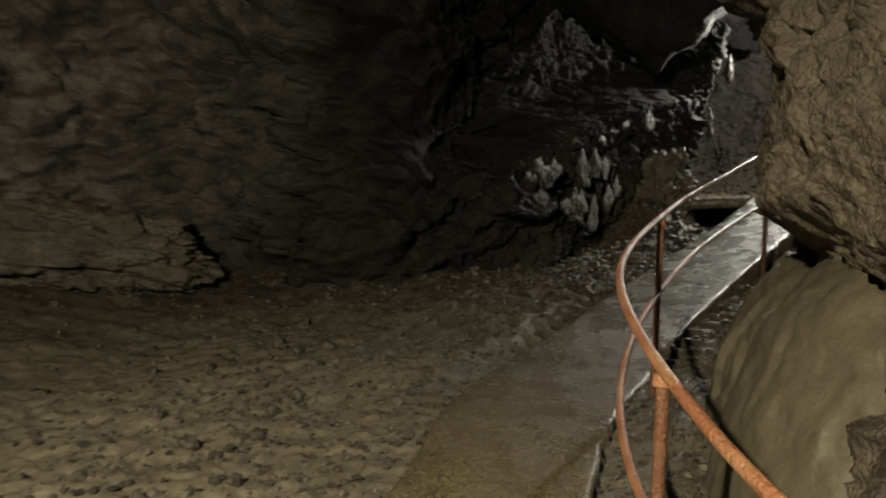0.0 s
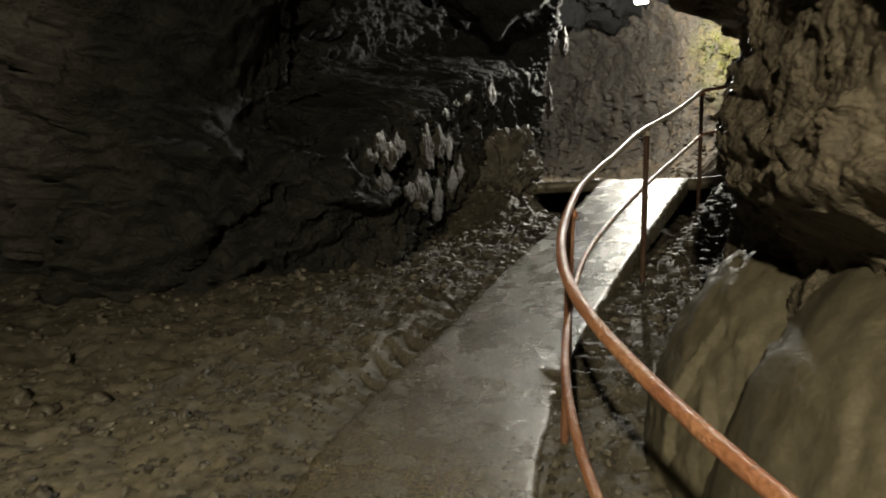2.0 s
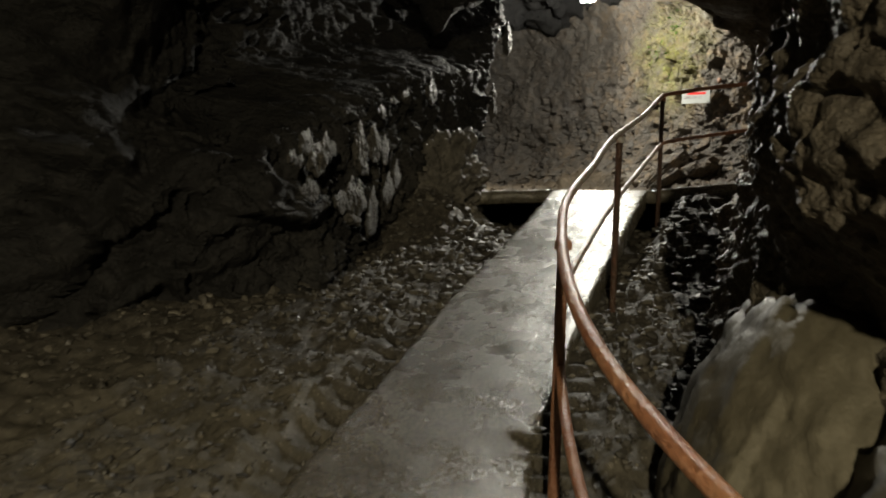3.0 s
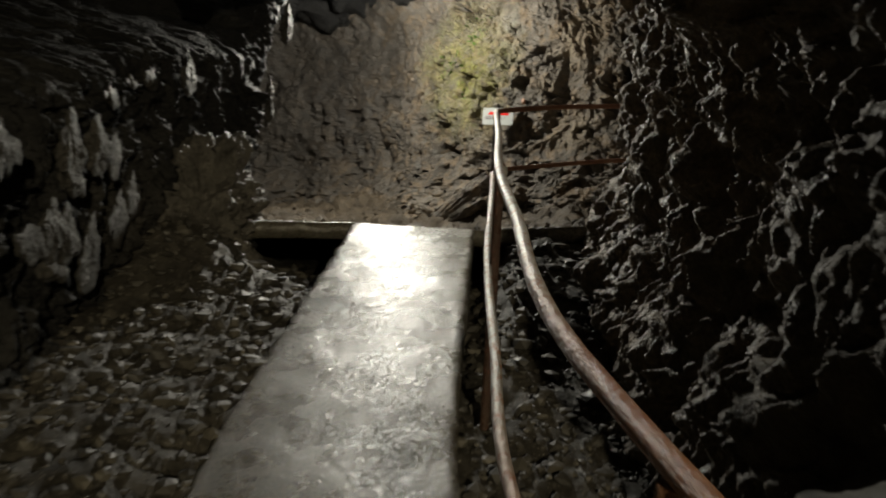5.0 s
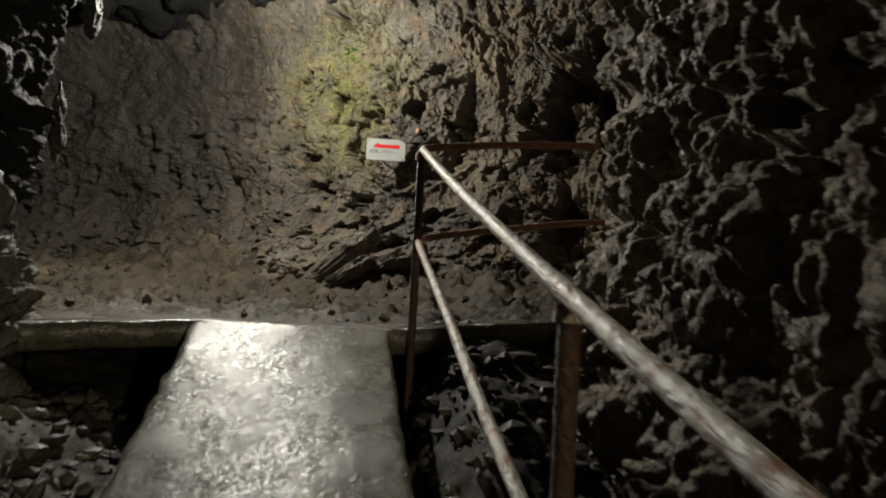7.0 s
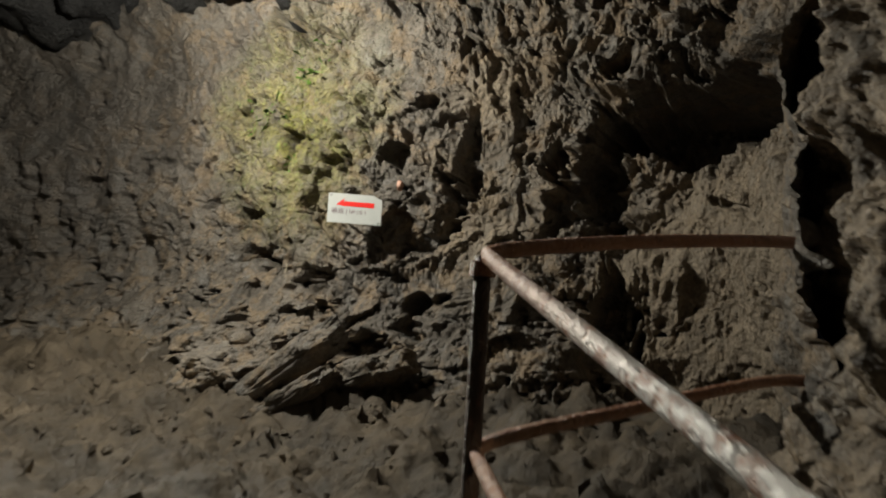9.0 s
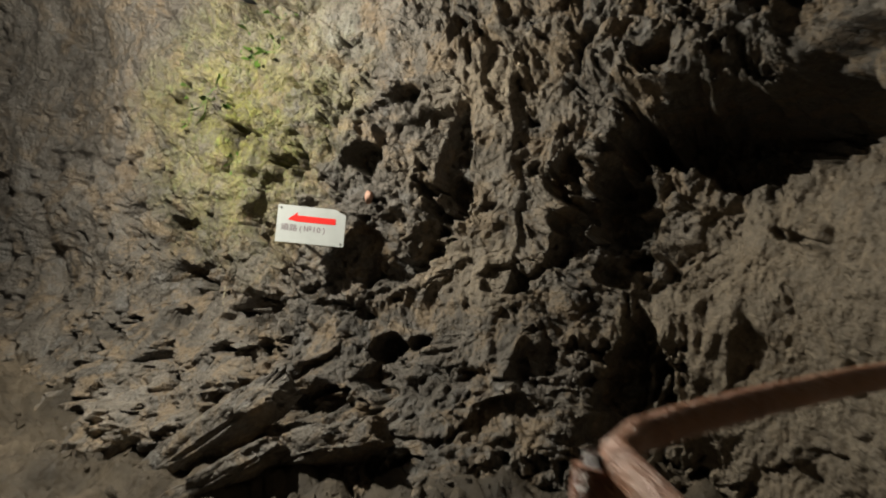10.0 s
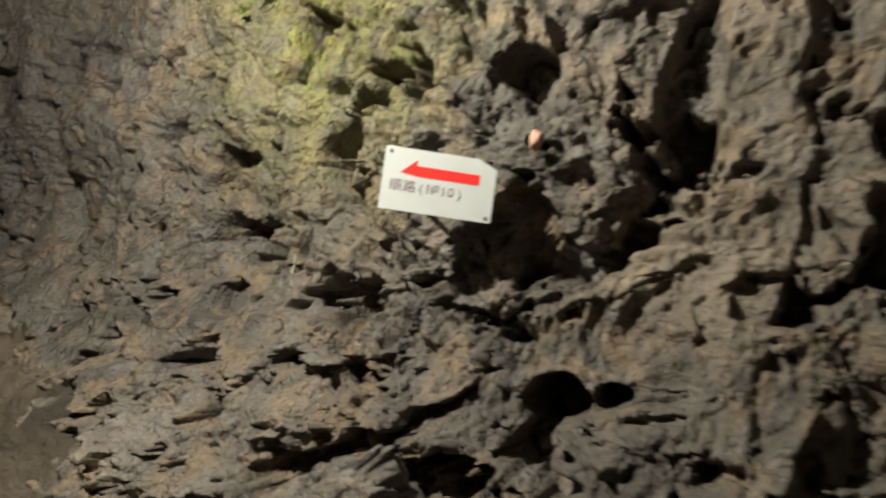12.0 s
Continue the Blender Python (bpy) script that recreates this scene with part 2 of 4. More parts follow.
def rail_material(name, bare, dull=1.0):
    n = Nodes(name)
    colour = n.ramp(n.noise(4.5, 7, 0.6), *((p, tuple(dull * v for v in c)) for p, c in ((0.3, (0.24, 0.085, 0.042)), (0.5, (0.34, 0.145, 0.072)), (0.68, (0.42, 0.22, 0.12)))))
    colour = n.mix(n.level(n.noise(38, 6, 0.7), 0.56, 0.68), colour, (0.16, 0.06, 0.035))
    worn = n.calc("MULTIPLY", n.calc("MULTIPLY", n.near((2.95, 6.6, 2.3), 2.2, 0.4, 0.6), n.level(n.noise(30, 6, 0.7), 0.38, 0.5)), bare)
    colour = n.mix(worn, colour, (0.56, 0.55, 0.53))
    n.bump((n.noise(60, 4, 0.6), 1.0, 0.014), (n.noise(120, 4, 0.7), 0.6, 0.004))
    n.link(n.bsdf.inputs["Normal"].links[0].from_socket, n.bsdf.inputs["Coat Normal"])
    mat = n.done(colour, n.level(n.noise(20, 5), 0.35, 0.65, 0.36, 0.6), spec=0.6, coat=0.3, coat_rough=0.32)
    n.link(n.calc("MULTIPLY", worn, 0.6), n.bsdf.inputs["Metallic"])
    return mat


def plain_material(name, colour, rough, metal=0.0, vary=0.15, scale=30.0):
    n = Nodes(name)
    dark = tuple(c * (1 - vary * 2) for c in colour)
    n.bump((n.noise(scale * 6, 4), 0.25, 0.001),)
    return n.done(n.mix(n.level(n.noise(scale, 6), 0.35, 0.75), colour, dark), rough, metal)


def glow_material(name, colour, strength):
    n = Nodes(name)
    n.put(n.bsdf.inputs["Emission Color"], (*colour, 1))
    n.put(n.bsdf.inputs["Emission Strength"], strength)
    return n.done(colour, 0.4)


GRAVEL, PEBBLE, CONCRETE, MUD = gravel_material(), pebble_material(), concrete_material(), mud_material()
# the last paint is the post paint with the backlit upper posts' shade mixed in
RAIL, POST, POST_SHADED = rail_material("rail_rust_paint", 1.0), rail_material("post_rust_paint", 0.0, 0.5), rail_material("post_shaded_paint", 0.0, 0.14)
SIGN_WHITE = plain_material("sign_white_plastic", (0.47, 0.49, 0.475), 0.4, vary=0.05, scale=12)
SIGN_RED = plain_material("sign_red_print", (0.75, 0.03, 0.025), 0.4, vary=0.05)
SIGN_INK = plain_material("sign_dark_print", (0.17, 0.11, 0.13), 0.5)
STEEL = plain_material("lamp_grey_metal", (0.18, 0.18, 0.18), 0.45, 0.8)
LENS = glow_material("lamp_lens_glow", (1.0, 0.93, 0.78), 60.0)


# ---- numbers and noise ----
RNG = np.random.RandomState(7)
PERM = np.tile(RNG.permutation(256), 3)
GRAD = RNG.normal(size=(256, 3))
GRAD /= np.linalg.norm(GRAD, axis=1)[:, None]
CELL = RNG.rand(256, 3)


def perlin(p):
    i = np.floor(p).astype(int)
    f = p - i
    i &= 255
    w = f * f * f * (f * (f * 6 - 15) + 10)
    out = np.zeros(len(p))
    for dx in (0, 1):
        for dy in (0, 1):
            for dz in (0, 1):
                g = GRAD[PERM[PERM[PERM[i[:, 0] + dx] + i[:, 1] + dy] + i[:, 2] + dz]]
                dot = g[:, 0] * (f[:, 0] - dx) + g[:, 1] * (f[:, 1] - dy) + g[:, 2] * (f[:, 2] - dz)
                wt = (w[:, 0] if dx else 1 - w[:, 0]) * (w[:, 1] if dy else 1 - w[:, 1]) * (w[:, 2] if dz else 1 - w[:, 2])
                out += dot * wt
    return out * 1.6


def fbm(p, octaves=4, gain=0.5):
    total, a = np.zeros(len(p)), 1.0
    for k in range(octaves):
        total += a * perlin(p * 2.03 ** k + 17.3 * k)
        a *= gain
    return total


def worley(p):
    """Distances to the nearest and second nearest of scattered points."""
    i = np.floor(p).astype(int)
    f = p - i
    d1, d2 = np.full(len(p), 9.0), np.full(len(p), 9.0)
    for dx in (-1, 0, 1):
        for dy in (-1, 0, 1):
            for dz in (-1, 0, 1):
                c = CELL[PERM[PERM[PERM[(i[:, 0] + dx) & 255] + ((i[:, 1] + dy) & 255)] + ((i[:, 2] + dz) & 255)]]
                d = np.sqrt((c[:, 0] + dx - f[:, 0]) ** 2 + (c[:, 1] + dy - f[:, 1]) ** 2 + (c[:, 2] + dz - f[:, 2]) ** 2)
                d2 = np.minimum(d2, np.maximum(d1, d))
                d1 = np.minimum(d1, d)
    return d1, d2


def facets(p, tilt=1.0):
    """Broken stone: every cell a plane of its own tilt and height."""
    i = np.floor(p).astype(int)
    f = p - i
    d1, out = np.full(len(p), 9.0), np.zeros(len(p))
    for dx in (-1, 0, 1):
        for dy in (-1, 0, 1):
            for dz in (-1, 0, 1):
                h = PERM[PERM[PERM[(i[:, 0] + dx) & 255] + ((i[:, 1] + dy) & 255)] + ((i[:, 2] + dz) & 255)]
                c, g = CELL[h], GRAD[h]
                v = (f[:, 0] - c[:, 0] - dx, f[:, 1] - c[:, 1] - dy, f[:, 2] - c[:, 2] - dz)
                d = v[0] ** 2 + v[1] ** 2 + v[2] ** 2
                m = d < d1
                d1 = np.where(m, d, d1)
                out = np.where(m, tilt * (v[0] * g[:, 0] + v[1] * g[:, 1] + v[2] * g[:, 2]) + c[:, 0] - 0.5, out)
    return out


def clods(p, weights, scale, step_up=2.2, rounded=False):
    """Heaped lumps with sharp creases between them, smaller at each weight."""
    total = np.zeros(len(p))
    for k, w in enumerate(weights):
        near = worley(p * scale * step_up ** k + 5.7 * k)[0]
        total += w * (0.5 - (1.5 * near * near if rounded else near))
    return total


def smooth_line(points, n):
    """A Catmull-Rom line through points, n places at even lengths."""
    p = np.array(points, float)
    q = np.vstack([2 * p[0] - p[1], p, 2 * p[-1] - p[-2]])
    fine = []
    for k in range(1, len(q) - 2):
        t = np.linspace(0, 1, 40, endpoint=False)[:, None]
        a, b, c, d = q[k - 1:k + 3]
        fine.append(0.5 * (2 * b + (c - a) * t + (2 * a - 5 * b + 4 * c - d) * t ** 2 + (3 * b - a - 3 * c + d) * t ** 3))
    fine = np.vstack(fine + [p[-1:]])
    s = np.r_[0, np.cumsum(np.linalg.norm(np.diff(fine, axis=0), axis=1))]
    return np.stack([np.interp(np.linspace(0, s[-1], n), s, fine[:, k]) for k in range(fine.shape[1])], 1)


def step(x, a, b):
    t = np.clip((x - a) / (b - a), 0, 1)
    return t * t * (3 - 2 * t)


# ---- building helpers ----
def grid_mesh(name, xyz, rows, cols, material, flip=False):
    idx = np.arange(rows * cols).reshape(rows, cols)
    a, b, c, d = idx[:-1, :-1].ravel(), idx[1:, :-1].ravel(), idx[1:, 1:].ravel(), idx[:-1, 1:].ravel()
    quads = np.stack([a, d, c, b] if flip else [a, b, c, d], 1)
    me = bpy.data.meshes.new(name)
    me.vertices.add(len(xyz))
    me.vertices.foreach_set("co", xyz.astype(np.float32).ravel())
    me.loops.add(quads.size)
    me.loops.foreach_set("vertex_index", quads.astype(np.int32).ravel())
    me.polygons.add(len(quads))
    me.polygons.foreach_set("loop_start", np.arange(0, quads.size, 4, dtype=np.int32))
    me.polygons.foreach_set("use_smooth", np.ones(len(quads), dtype=bool))
    me.update(calc_edges=True)
    me.materials.append(material)
    return new(name, me)


def part(name, bm, material, parent=None, label=""):
    me = bpy.data.meshes.new(name)
    bm.to_mesh(me)
    bm.free()
    me.materials.append(material)
    ob = new(name, me)
    ob.parent = parent
    return tagged(ob, label)


def thing(name, label, category, group=""):
    return tagged(new(name), label, category, group)


def tube(points, radius, sides=14, wobble=0.0, closed_ends=True):
    """A pipe along points."""
    bm = bmesh.new()
    pts = [Vector(p) for p in points]
    rings, up = [], Vector((0.31, 0.17, 0.93))
    for k, p in enumerate(pts):
        way = (pts[min(k + 1, len(pts) - 1)] - pts[max(k - 1, 0)]).normalized()
        side = way.cross(up).normalized()
        up2 = side.cross(way)
        r = radius * (1 + wobble * noise.noise(p * 14))
        rings.append([bm.verts.new(p + (side * math.cos(a) + up2 * math.sin(a)) * r) for a in (2 * math.pi * j / sides for j in range(sides))])
    for a, b in zip(rings, rings[1:]):
        for j in range(sides):
            bm.faces.new((a[j], a[(j + 1) % sides], b[(j + 1) % sides], b[j])).smooth = True
    if closed_ends:
        bm.faces.new(rings[0][::-1])
        bm.faces.new(rings[-1])
    bmesh.ops.recalc_face_normals(bm, faces=bm.faces)
    return bm


def box(size, m=Matrix(), bevel=0.0):
    bm = bmesh.new()
    bmesh.ops.create_cube(bm, size=1, matrix=m @ Matrix.Diagonal((*size, 1)))
    if bevel:
        bmesh.ops.bevel(bm, geom=bm.edges[:], offset=bevel, segments=2, affect="EDGES")
    return bm


# ---- the plan ----
# both edges of the ramp, from the low end to the crest; the left one takes the right one's heights
RAMP_RIGHT = [(0.0, -2.4, 0.0), (0.03, -0.2, 0.08), (0.18, 1.41, 0.17), (0.565, 2.8, 0.31), (0.99, 4.14, 0.455), (1.53, 5.19, 0.59), (1.94, 5.71, 0.88), (2.575, 6.46, 1.19), (3.34, 7.29, 1.575), (4.36, 8.35, 2.07)]
RAMP_LEFT = [(-1.0, -2.2), (-0.85, 0.2), (-0.54, 2.08), (-0.17, 3.345), (0.10, 4.53), (0.594, 5.507), (1.26, 6.31), (1.955, 7.19), (2.82, 8.125), (3.71, 9.01)]
LANDING = 2.07
RAMP_R = smooth_line(RAMP_RIGHT, 300)
RAMP_L = smooth_line([(*q, p[2]) for p, q in zip(RAMP_RIGHT, RAMP_LEFT)], 300)
RAMP_MID = (RAMP_R + RAMP_L) / 2
RAMP_WIDE = np.linalg.norm((RAMP_R - RAMP_L)[:, :2], axis=1)

RIGHT_PLAN = [(1.0, -7.0), (1.2, -3.0), (1.3, 0.0), (1.25, 1.6), (1.36, 2.8), (1.62, 3.75), (2.45, 4.85), (3.3, 5.8), (4.22, 6.75), (5.2, 7.58), (5.9, 7.5), (6.6, 7.45)]
BACK_PLAN = [(5.2, 7.6), (6.3, 7.75), (7.15, 8.2), (7.22, 9.0), (7.15, 9.8), (7.0, 10.6), (6.95, 11.4), (6.95, 12.3), (6.85, 13.4), (6.3, 15.0), (5.2, 16.0), (4.0, 16.1)]
LEFT_PLAN = [(4.0, 16.1), (2.8, 15.2), (2.2, 13.4), (2.3, 11.6), (2.66, 10.4), (3.02, 9.7), (2.58, 9.56), (1.85, 8.85), (1.3, 8.05), (0.6, 7.5), (-1.0, 7.45), (-3.0, 8.6), (-5.0, 7.5), (-7.0, 4.5), (-7.4, 1.0), (-6.5, -3.0), (-4.0, -6.5), (1.0, -7.0)]


def floor_height(x, y):
    s = 0.45 * x + 0.89 * y
    z = np.interp(s, [-8, 0, 1.6, 2.9, 4.1, 5.2, 6.4, 8.1, 9.6, 13], [-0.1, 0.03, 0.17, 0.29, 0.43, 0.64, 0.97, 1.34, 1.62, 1.75])
    z = z + 0.42 * np.exp(-((x - 2.45) ** 2 + (y - 9.2) ** 2) / 0.22)
    right = step(0.71 * (x - 3.34) - 0.7 * (y - 7.29), 0.0, 0.35)
    z = z + right * 0.45 * step(s, 7.0, 9.3)
    return z + 0.35 * step(-x, 2.2, 4.5) * step(y, 3.5, 7.0)


def ramp_gap(x, y):
    """Distance from the ramp's middle line, and the ramp's height there."""
    best, high, width = np.full(len(x), 99.0), np.zeros(len(x)), np.ones(len(x))
    for k in range(0, len(RAMP_MID), 4):
        d = np.hypot(x - RAMP_MID[k, 0], y - RAMP_MID[k, 1])
        m = d < best
        best[m], high[m], width[m] = d[m], RAMP_MID[k, 2], RAMP_WIDE[k]
    return best, high, width


def ground_z(x, y):
    p = np.stack([x, y, np.zeros(len(x))], 1)
    z = floor_height(x, y) + 0.05 * fbm(p * 0.9, 3) + 0.03 * fbm(p * 4, 4, 0.6) + 0.010 * facets(p * 7, 0.5) + clods(p, (0.03, 0.022, 0.012), 6.0)
    d, high, width = ramp_gap(x, y)
    under = step(d, width / 2 + 0.34, width / 2 + 0.07)
    return z * (1 - under) + np.minimum(z, high - 0.05) * under


def floor_sheet():
    xs = np.r_[np.arange(-8.5, -2.6, 0.07), np.arange(-2.6, 4.8, 0.021), np.arange(4.8, 7.4, 0.07)]
    ys = np.r_[np.arange(-8, 1.0, 0.07), np.arange(1.0, 9.6, 0.021), np.arange(9.6, 16.5, 0.1)]
    X, Y = np.meshgrid(xs, ys, indexing="ij")
    x, y = X.ravel(), Y.ravel()
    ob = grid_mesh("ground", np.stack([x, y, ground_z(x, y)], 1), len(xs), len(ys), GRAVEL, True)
    return tagged(ob, "dark wet gravel and mud floor of the cave", "ground", kind="structure")


def ramp_slab():
    cols = 48
    t = np.linspace(0, 1, cols)
    top = RAMP_R[:, None, :] * (1 - t)[None, :, None] + RAMP_L[:, None, :] * t[None, :, None]
    p = top.reshape(-1, 3)
    edge = np.tile(np.minimum(t, 1 - t), len(RAMP_R))
    z = p[:, 2] + 0.007 * fbm(p * 2.5, 3) + 0.002 * fbm(p * 17, 3) - 0.012 * step(edge, 0.025, 0.0)
    top = np.column_stack([p[:, :2], z]).reshape(len(RAMP_R), cols, 3)
    rag = 0.016 * fbm(p * 7, 4).reshape(len(RAMP_R), cols)
    side = (RAMP_L - RAMP_R)[:, :2] / RAMP_WIDE[:, None]
    top[:, 0, :2] -= side * rag[:, :1]
    top[:, -1, :2] += side * rag[:, -1:]
    low_r, low_l = top[:, :1].copy(), top[:, -1:].copy()
    low_r[..., 2] -= 0.14
    low_l[..., 2] -= 0.14
    full = np.concatenate([low_r, top, low_l], 1)
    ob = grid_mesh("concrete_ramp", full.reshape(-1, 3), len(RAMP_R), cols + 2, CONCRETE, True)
    return tagged(ob, "wet concrete ramp path climbing through the cave", "path", kind="structure")


def spread(values, weight, n):
    """n of the values, closer together where the weight is high."""
    s = np.r_[0, np.cumsum((weight[1:] + weight[:-1]) / 2)]
    k = np.interp(np.linspace(0, s[-1], n), s, np.arange(len(s)))
    if values.ndim == 1:
        return np.interp(k, np.arange(len(s)), values)
    return np.stack([np.interp(k, np.arange(len(s)), values[:, j]) for j in range(values.shape[1])], 1)


def wall_sheet(name, plan, n, z0, z1, rows, material, shape, style, label, dense=None, tall=None):
    """A rock wall over a plan line. shape(x, y, z) gives metres towards the room and a shift along x and y; style(q, x, y, z) gives the relief."""
    line, zs = smooth_line(plan, n), np.linspace(z0, z1, rows)
    if dense:
        line, zs = smooth_line(plan, 4 * n), np.linspace(z0, z1, 4 * rows)
        line, zs = spread(line, dense(*line.T), n), spread(zs, tall(zs), rows)
    way = np.gradient(line, axis=0)
    way /= np.linalg.norm(way, axis=1)[:, None]
    side = np.stack([-way[:, 1], way[:, 0]], 1)
    x, y = np.repeat(line[:, 0], rows), np.repeat(line[:, 1], rows)
    nx, ny = np.repeat(side[:, 0], rows), np.repeat(side[:, 1], rows)
    z = np.tile(zs, n)
    into, dx, dy = shape(x, y, z)
    p = np.stack([x + nx * into + dx, y + ny * into + dy, z], 1)
    q = p + 0.12 * np.stack([fbm(p * 1.7 + 3, 3), fbm(p * 1.7 + 31, 3), fbm(p * 1.7 + 57, 3)], 1)
    relief, lift = style(q, *p.T)
    p += np.stack([nx * relief, ny * relief, lift], 1)
    ob = grid_mesh(name, p, n, rows, material)
    return tagged(ob, label, "wall", kind="structure")


def shape_right(x, y, z):
    h = z - floor_height(x, y)
    foot = 0.2 * step(h, 0.9, 0.0) - 0.25 * step(h, 1.3, 0.95) * step(y, 1.9, 2.4) * step(y, 4.6, 4.0)
    roof = 1.0 * step(z, 2.8, 5.2) ** 1.5 * (1 - 0.8 * step(y, 4.5, 5.8))
    brow = 0.55 * step(z, 2.6, 3.05) * step(y, 3.6, 4.4) * step(y, 6.2, 5.4)
    return foot + np.maximum(roof, brow), 0, 0


def style_right(q, x, y, z):
    far = step(y, 4.4, 5.8)
    lumps = clods(q, (0.12, 0.12, 0.085, 0.035), 2.1)
    relief = 0.04 + 0.12 * fbm(q * 0.9, 3) + lumps * (0.5 + 0.45 * far) + 0.05 * fbm(q * 2.6 + 12, 4, 0.6) + 0.012 * facets(q * 19, 1.0) + 0.006 * facets(q * 41, 1.1)
    hole = step(fbm(q * 2.3 + 40, 3), 0.22, 0.5)
    crevice = np.exp(-((z - 1.52 + 0.15 * (y - 2.9)) ** 2) / 0.008) * step(y, 2.2, 2.6) * step(y, 4.2, 3.6)
    return relief - hole * (0.04 + 0.08 * far) - 0.08 * crevice, 0.03 * fbm(q * 5, 2) + (0.12 + 0.06 * far) * lumps


def blob(y, z, yc, zc, ry, rz, ragged):
    return step(((y - yc) / ry) ** 2 + ((z - zc) / rz) ** 2 + ragged, 1.25, 0.75)


def shape_back(x, y, z):
    foot = 0.8 * step(z, 3.25, 2.0) * step(y, 8.6, 9.6)
    roof = 0.5 * step(z, 4.6, 6.2)
    return foot + roof, 0, 0


def style_back(q, x, y, z):
    rag = 0.5 * fbm(q * 2.6, 4)
    fray = rag + 0.3 * fbm(q * 9, 3)
    pillar = blob(y, z, 9.77 + 0.06 * (z - 3.7), 3.95, 0.13, 1.1, 1.3 * rag)
    clay = blob(y, z, 7.85, 3.05, 0.98, 0.88, rag)
    cavity = blob(y, z, 8.5, 4.05, 0.62, 0.2, fray)
    nook = blob(y, z, 9.08, 3.75, 0.17, 0.28, fray)
    shelf = blob(y, z, 9.0, 3.42, 0.2, 0.09, fray)
    cleft = blob(y, z, 8.98, 2.82, 0.16, 0.36, fray)
    dark = blob(y, z, 10.0, 3.98, 0.09, 0.3, fray)
    chink = blob(y, z, 10.5, 3.98, 0.09, 0.1, fray)
    hole = blob(y, z, 10.21, 2.95, 0.1, 0.075, 0.3 * rag)
    hole2 = blob(y, z, 10.05, 3.0, 0.05, 0.05, 0.3 * rag)
    gone = blob(y, z, 11.05, 3.05, 0.1, 0.16, 0.6 * rag)
    gap = blob(y, z, 11.75, 3.0, 0.09, 0.07, 0.6 * rag)
    brow = blob(y, z, 8.5, 4.45, 0.9, 0.2, rag)
    left = step(y, 11.4, 12.4)
    beside = np.exp(-((y - 10.42) ** 2 + (z - 3.5) ** 2) / 0.05)
    calm = (1 - 0.72 * np.maximum(pillar, clay) - 0.7 * left * (1 - clay)) * (1 - 0.45 * beside)
    lean = np.stack([q[:, 0], q[:, 1] * 0.75 - q[:, 2] * 0.65, (q[:, 1] * 0.65 + q[:, 2] * 0.75) * 1.9], 1)
    slot = np.stack([q[:, 0] * 2, q[:, 1] * 0.9 + q[:, 2] * 0.4, q[:, 2] * 0.45 - q[:, 1] * 0.25], 1)
    low = step(z, 3.3, 2.7)
    busy = 0.4 + 0.6 * step(fbm(q * 1.6 + 90, 3), -0.25, 0.3)
    lumps = clods(q, (0.13, 0.11, 0.085, 0.045), 2.9)
    stones = 0.09 * facets(lean * 1.7, 0.7) * (0.4 + 0.8 * low) + busy * (lumps + 0.03 * facets(lean * 4.2 + 5, 0.9) + 0.018 * facets(q * 14, 1.0) + 0.009 * facets(q * 47, 1.2))
    pits = -0.26 * step(fbm(q * 2.9 + 70, 4), 0.36, 0.55) - 0.10 * busy * step(fbm(q * 8.5 + 20, 3), 0.36, 0.55)
    slots = -0.11 * step(fbm(slot * 5.0 + 11, 2), 0.38, 0.55) * step(y, 11.0, 11.5) * step(z, 4.4, 3.8)
    relief = 0.12 * fbm(q * 1.0, 3) + calm * (stones + pits) + slots + 0.02 * fbm(q * 8, 4, 0.6)
    relief += 0.04 * pillar + 0.10 * clay + 0.2 * brow - 0.75 * cavity - 0.28 * nook - 0.22 * shelf - 0.32 * cleft - 0.18 * dark - 0.2 * chink - 0.3 * hole - 0.22 * hole2 - 0.2 * gone - 0.2 * gap
    at_sign = np.exp(-((y - 10.64) ** 2 + (z - 3.5) ** 2) / 0.045)
    return relief * (1 - 0.8 * at_sign) + 0.05 * at_sign, 0.03 * fbm(q * 5, 2) + 0.35 * calm * busy * lumps * (1 - at_sign)


def shape_left(x, y, z):
    tip = step(x, 2.2, 2.95) * step(y, 11.6, 10.4)
    line = 2.42 + 0.6 * np.clip(x - 1.3, -0.8, 2.0)
    bay = step(x, -1.6, 1.1) * step(y, 11.0, 10.0)
    over = 1.5 * step(z, 2.2, 5.0) * (1 - bay) * (1 - tip) * step(y, 11.0, 10.0) - 1.35 * bay * (1 - tip) * step(z, line + 0.05, line + 0.55)
    up = np.clip(z - 2.1, 0, 3)
    return over + 0.2 * tip * step(z, 2.3, 1.5), tip * 0.42 * up, tip * (0.3 * up + 0.12 * up * up)


